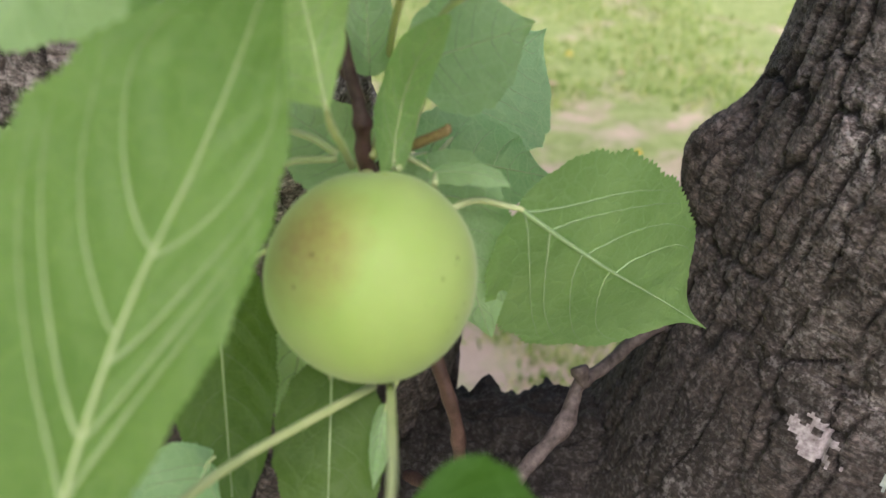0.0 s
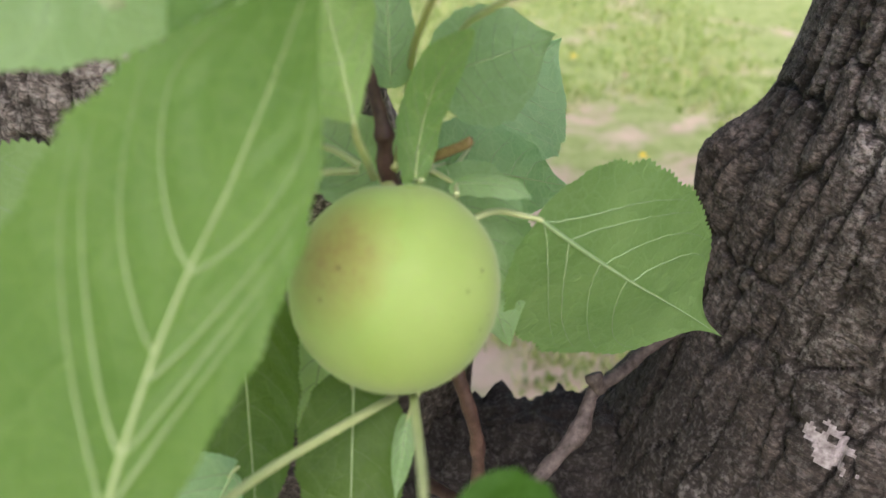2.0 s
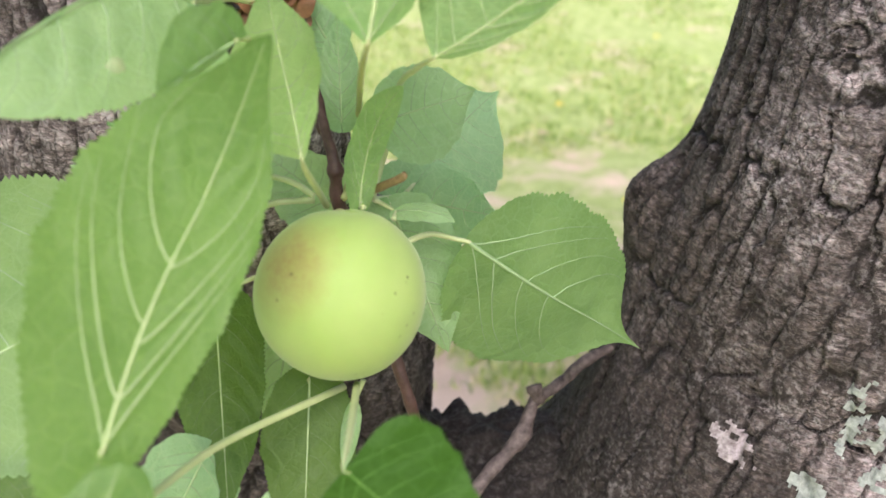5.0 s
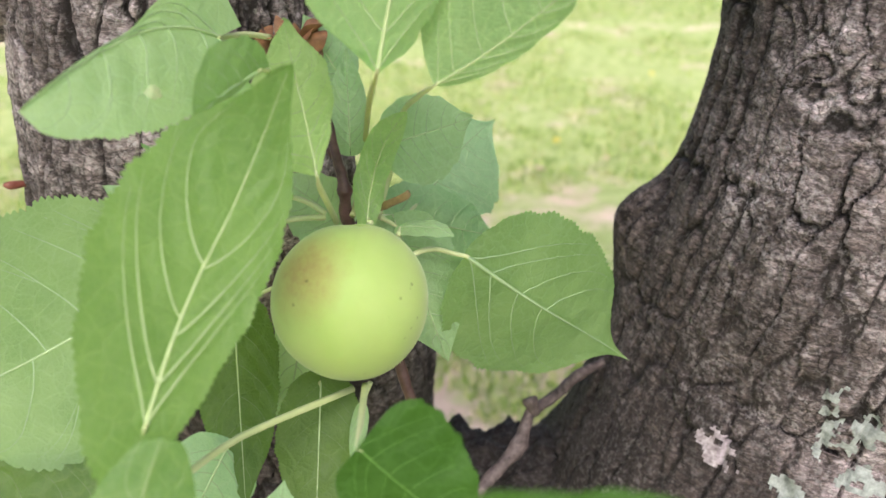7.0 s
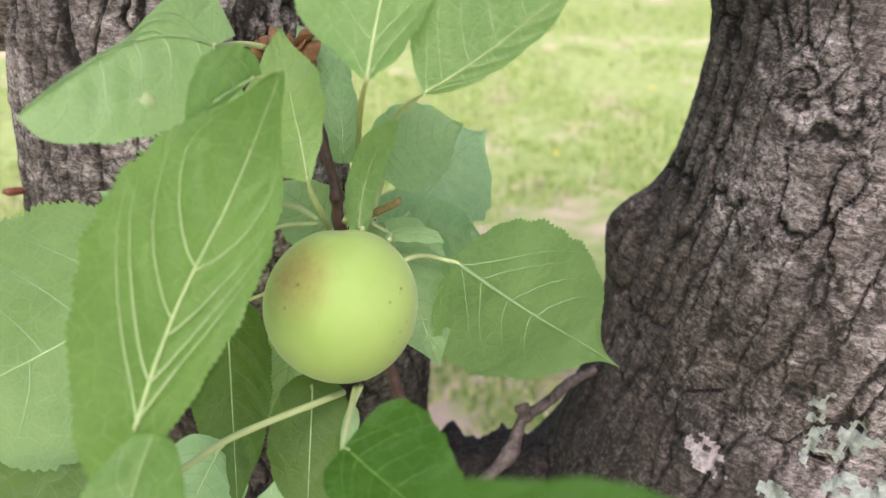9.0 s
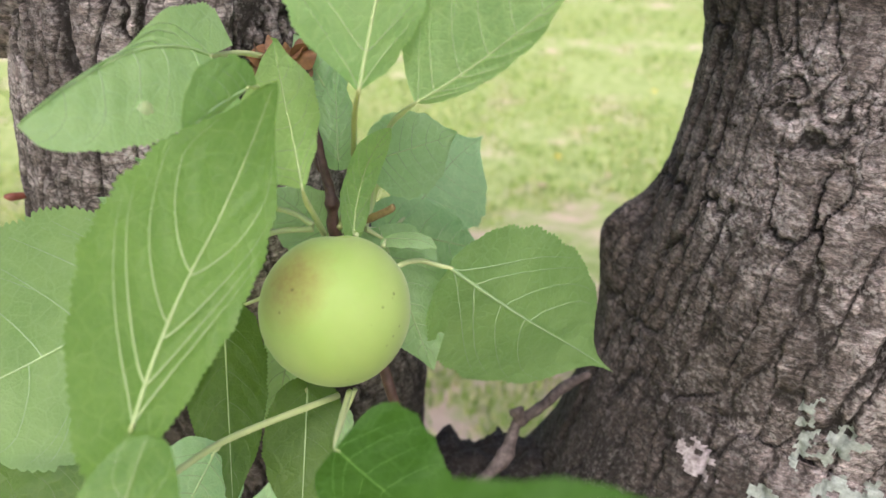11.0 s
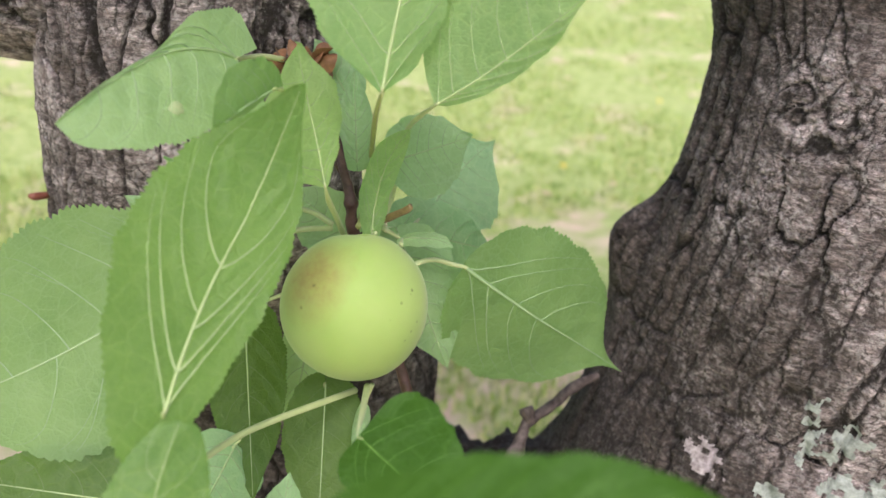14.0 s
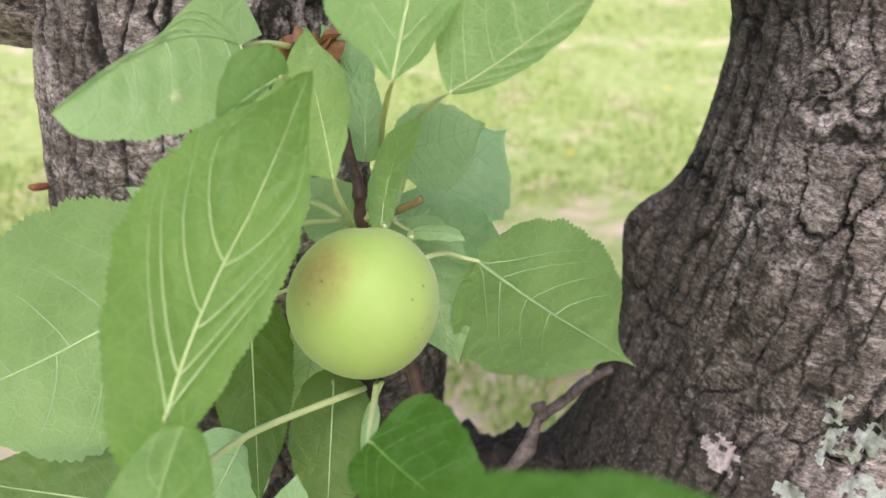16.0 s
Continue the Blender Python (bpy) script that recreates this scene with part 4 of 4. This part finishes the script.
# ---- the fruit ----
def apricot(center, radius):
    """A round downy fruit with a shallow seam from the stem end down one side."""
    nt, nf = 110, 160
    th, fi = np.meshgrid(np.linspace(0.0001, np.pi - 0.0001, nt), np.linspace(0, 2 * np.pi, nf, endpoint=False), indexing="ij")
    off = (fi + np.pi) % (2 * np.pi) - np.pi
    r = radius * (1 + 0.012 * np.cos(2 * fi + 0.6) * np.sin(th) + 0.010 * np.cos(3 * th + 0.4))
    r = r - radius * 0.020 * np.exp(-(off * np.sin(th) / 0.09) ** 2) * smooth(np.pi * 0.40 - th, 0, 0.8)
    r = r - radius * 0.020 * np.exp(-(off * np.sin(th) / 0.30) ** 2) * smooth(np.pi * 0.55 - th, 0, 1.2)
    r = r - radius * 0.10 * np.exp(-(th / 0.22) ** 2)
    r = r + radius * 0.015 * np.exp(-((np.pi - th) / 0.3) ** 2)
    p = np.stack([r * np.sin(th) * np.cos(fi), r * np.sin(th) * np.sin(fi), r * np.cos(th) * 0.985], -1).reshape(-1, 3)
    turn = Matrix.Rotation(radians(5), 3, "Y") @ Matrix.Rotation(radians(-66), 3, "X") @ Matrix.Rotation(radians(-100), 3, "Z")
    p = p @ np.array(turn).T
    q = p / radius
    p[:, 0] -= radius * 0.035 * smooth(q[:, 0] * 0.9 - q[:, 2] * 0.35, 0.55, 1.0)
    p[:, 0] += radius * 0.02 * q[:, 2]
    seam = q[:, 0] - (0.10 - 0.55 * (0.95 - q[:, 2]) + 0.25 * (0.95 - q[:, 2]) ** 2)
    shown = smooth(q[:, 2], 0.05, 0.75) * (q[:, 1] < 0.25)
    p = p * (1 - (0.013 * np.exp(-(seam / 0.035) ** 2) + 0.014 * np.exp(-(seam / 0.16) ** 2)) * shown)[:, None]
    p = p * (1 + 0.012 * np.exp(-((q[:, 0] - 0.45) / 0.25) ** 2 - ((q[:, 2] - 0.75) / 0.3) ** 2))[:, None]
    p[:, 2] -= radius * 0.010 * np.exp(-((q[:, 0] + 0.12) / 0.16) ** 2) * smooth(q[:, 2], 0.55, 1.0)
    ob = mesh_object("apricot", p, grid_faces(nt, nf, True), FRUIT)
    ob.location = center
    return ob


fruit = tagged(apricot((-0.0163, 0.1049, 1.2128), 0.0199), "unripe green apricot with a russet blush, hanging on its twig", "fruit")
rod("fruit_stem", [(0.0005, 0.0150, 0.0068), (-0.001, 0.0210, 0.0080), (-0.0032, 0.0320, 0.0072)], [0.0012, 0.0013, 0.0016], STALK_WARM, fruit, "short stout fruit stem", n=12, sides=10)


# ---- small things on the lawn ----
def dandelion(place, size, seed):
    """A low yellow flower head on a short stalk."""
    rng = np.random.default_rng(seed)
    head = tagged(new("dandelion"), "small yellow flower head in the grass", "flower", "lawn flowers")
    head.location = place
    rod("flower_stalk", [(0, 0, -0.01), (0.002, 0, 0.02), (0, 0.003, 0.045)], [0.0015, 0.0013, 0.0013], STALK, head, n=8, sides=6)
    verts, faces = [], []
    for ring, (count, reach, rise) in enumerate(((22, 1.0, 0.1), (18, 0.75, 0.45), (12, 0.45, 0.8))):
        for i in range(count):
            an = 2 * math.pi * (i + 0.5 * ring) / count + rng.normal(0, 0.05)
            d, s = np.array((math.cos(an), math.sin(an), 0)), np.array((-math.sin(an), math.cos(an), 0))
            tip = d * size * reach + np.array((0, 0, 0.045 + size * rise))
            low = np.array((0, 0.003, 0.045))
            k = len(verts)
            verts += [low, (low + tip) / 2 + s * size * 0.10, tip, (low + tip) / 2 - s * size * 0.10]
            faces.append([k, k + 1, k + 2, k + 3])
    mesh_object("petal_head", verts, faces, YELLOW, head, "yellow ray petals")
    return head


def fallen_leaf(place, size, turn):
    """A dry curled leaf on the grass."""
    u, v = np.meshgrid(np.linspace(0, 1, 12), np.linspace(-1, 1, 7), indexing="ij")
    w = size * 0.35 * np.sin(np.pi * np.clip(u, 0.02, 0.99)) ** 0.8
    p = np.stack([size * (u - 0.5), w * v, 0.03 + size * (0.25 * v ** 2 + 0.3 * (u - 0.5) ** 2)], -1).reshape(-1, 3)
    ob = tagged(mesh_object("fallen_leaf", p, grid_faces(12, 7), FALLEN), "dry pinkish-brown leaf fallen on the grass", "leaf", "fallen leaves")
    ob.location, ob.rotation_euler = place, (0, 0, turn)
    return ob


for place in [(1.29, 4.73, 0.0), (0.71, 2.67, 0.0), (0.62, 3.63, 0.0)]:
    dandelion(place, 0.017, 4)
for number, place in enumerate([(0.87, 5.24, 0.0), (0.51, 3.32, 0.0), (0.80, 3.44, 0.0)]):
    fallen_leaf(place, 0.04, 1.0 + 1.7 * number)

# a curled chip of bark on the narrow limb
chip = mesh_object("bark_chip", [(-0.0928 + (0.0012 - 0.0005 * h) * math.cos(a) - 0.002 * h, 0.1728 + 0.0012 * math.sin(a), 1.2707 + 0.0065 * h) for h in (0, 0.35, 0.7, 1.0) for a in (0.2, 1.0, 1.9, 2.8, 3.7, 4.4)],
                   grid_faces(4, 6), DRY_SCALE, tree, "curled brown chip of bark")

# ---- the tree's crown overhead ----
def crown(count, seed):
    """Loose clumps of small leaves round the upper limbs."""
    rng = np.random.default_rng(seed)
    hubs = np.stack([rng.normal(0.05, 0.85, 90), rng.normal(0.1, 0.75, 90), rng.normal(2.75, 0.38, 90)], 1)
    hubs = hubs[(hubs[:, 2] > 2.15)]
    c = hubs[rng.integers(0, len(hubs), count)] + rng.normal(0, 0.17, (count, 3))
    d = rng.normal(0, 1, (count, 3)) + np.array((0, 0, -0.7))
    d /= np.linalg.norm(d, axis=1)[:, None]
    n = np.cross(d, rng.normal(0, 1, (count, 3)))
    n /= np.linalg.norm(n, axis=1)[:, None]
    s = np.cross(n, d)
    L = rng.uniform(0.05, 0.09, count)[:, None]
    v = np.stack([c, c + d * L * 0.35 + s * L * 0.36 + n * L * 0.06, c + d * L, c + d * L * 0.35 - s * L * 0.36 + n * L * 0.06], 1).reshape(-1, 3)
    k = np.arange(count) * 4
    faces = np.stack([k, k + 1, k + 2], 1).tolist() + np.stack([k, k + 2, k + 3], 1).tolist()
    ob = mesh_object("crown", v, faces, LEAF_UPPER, tree, "open crown of small green leaves")
    ob["kind"] = "stuff"
    return ob


crown(CROWN_LEAVES, 21)
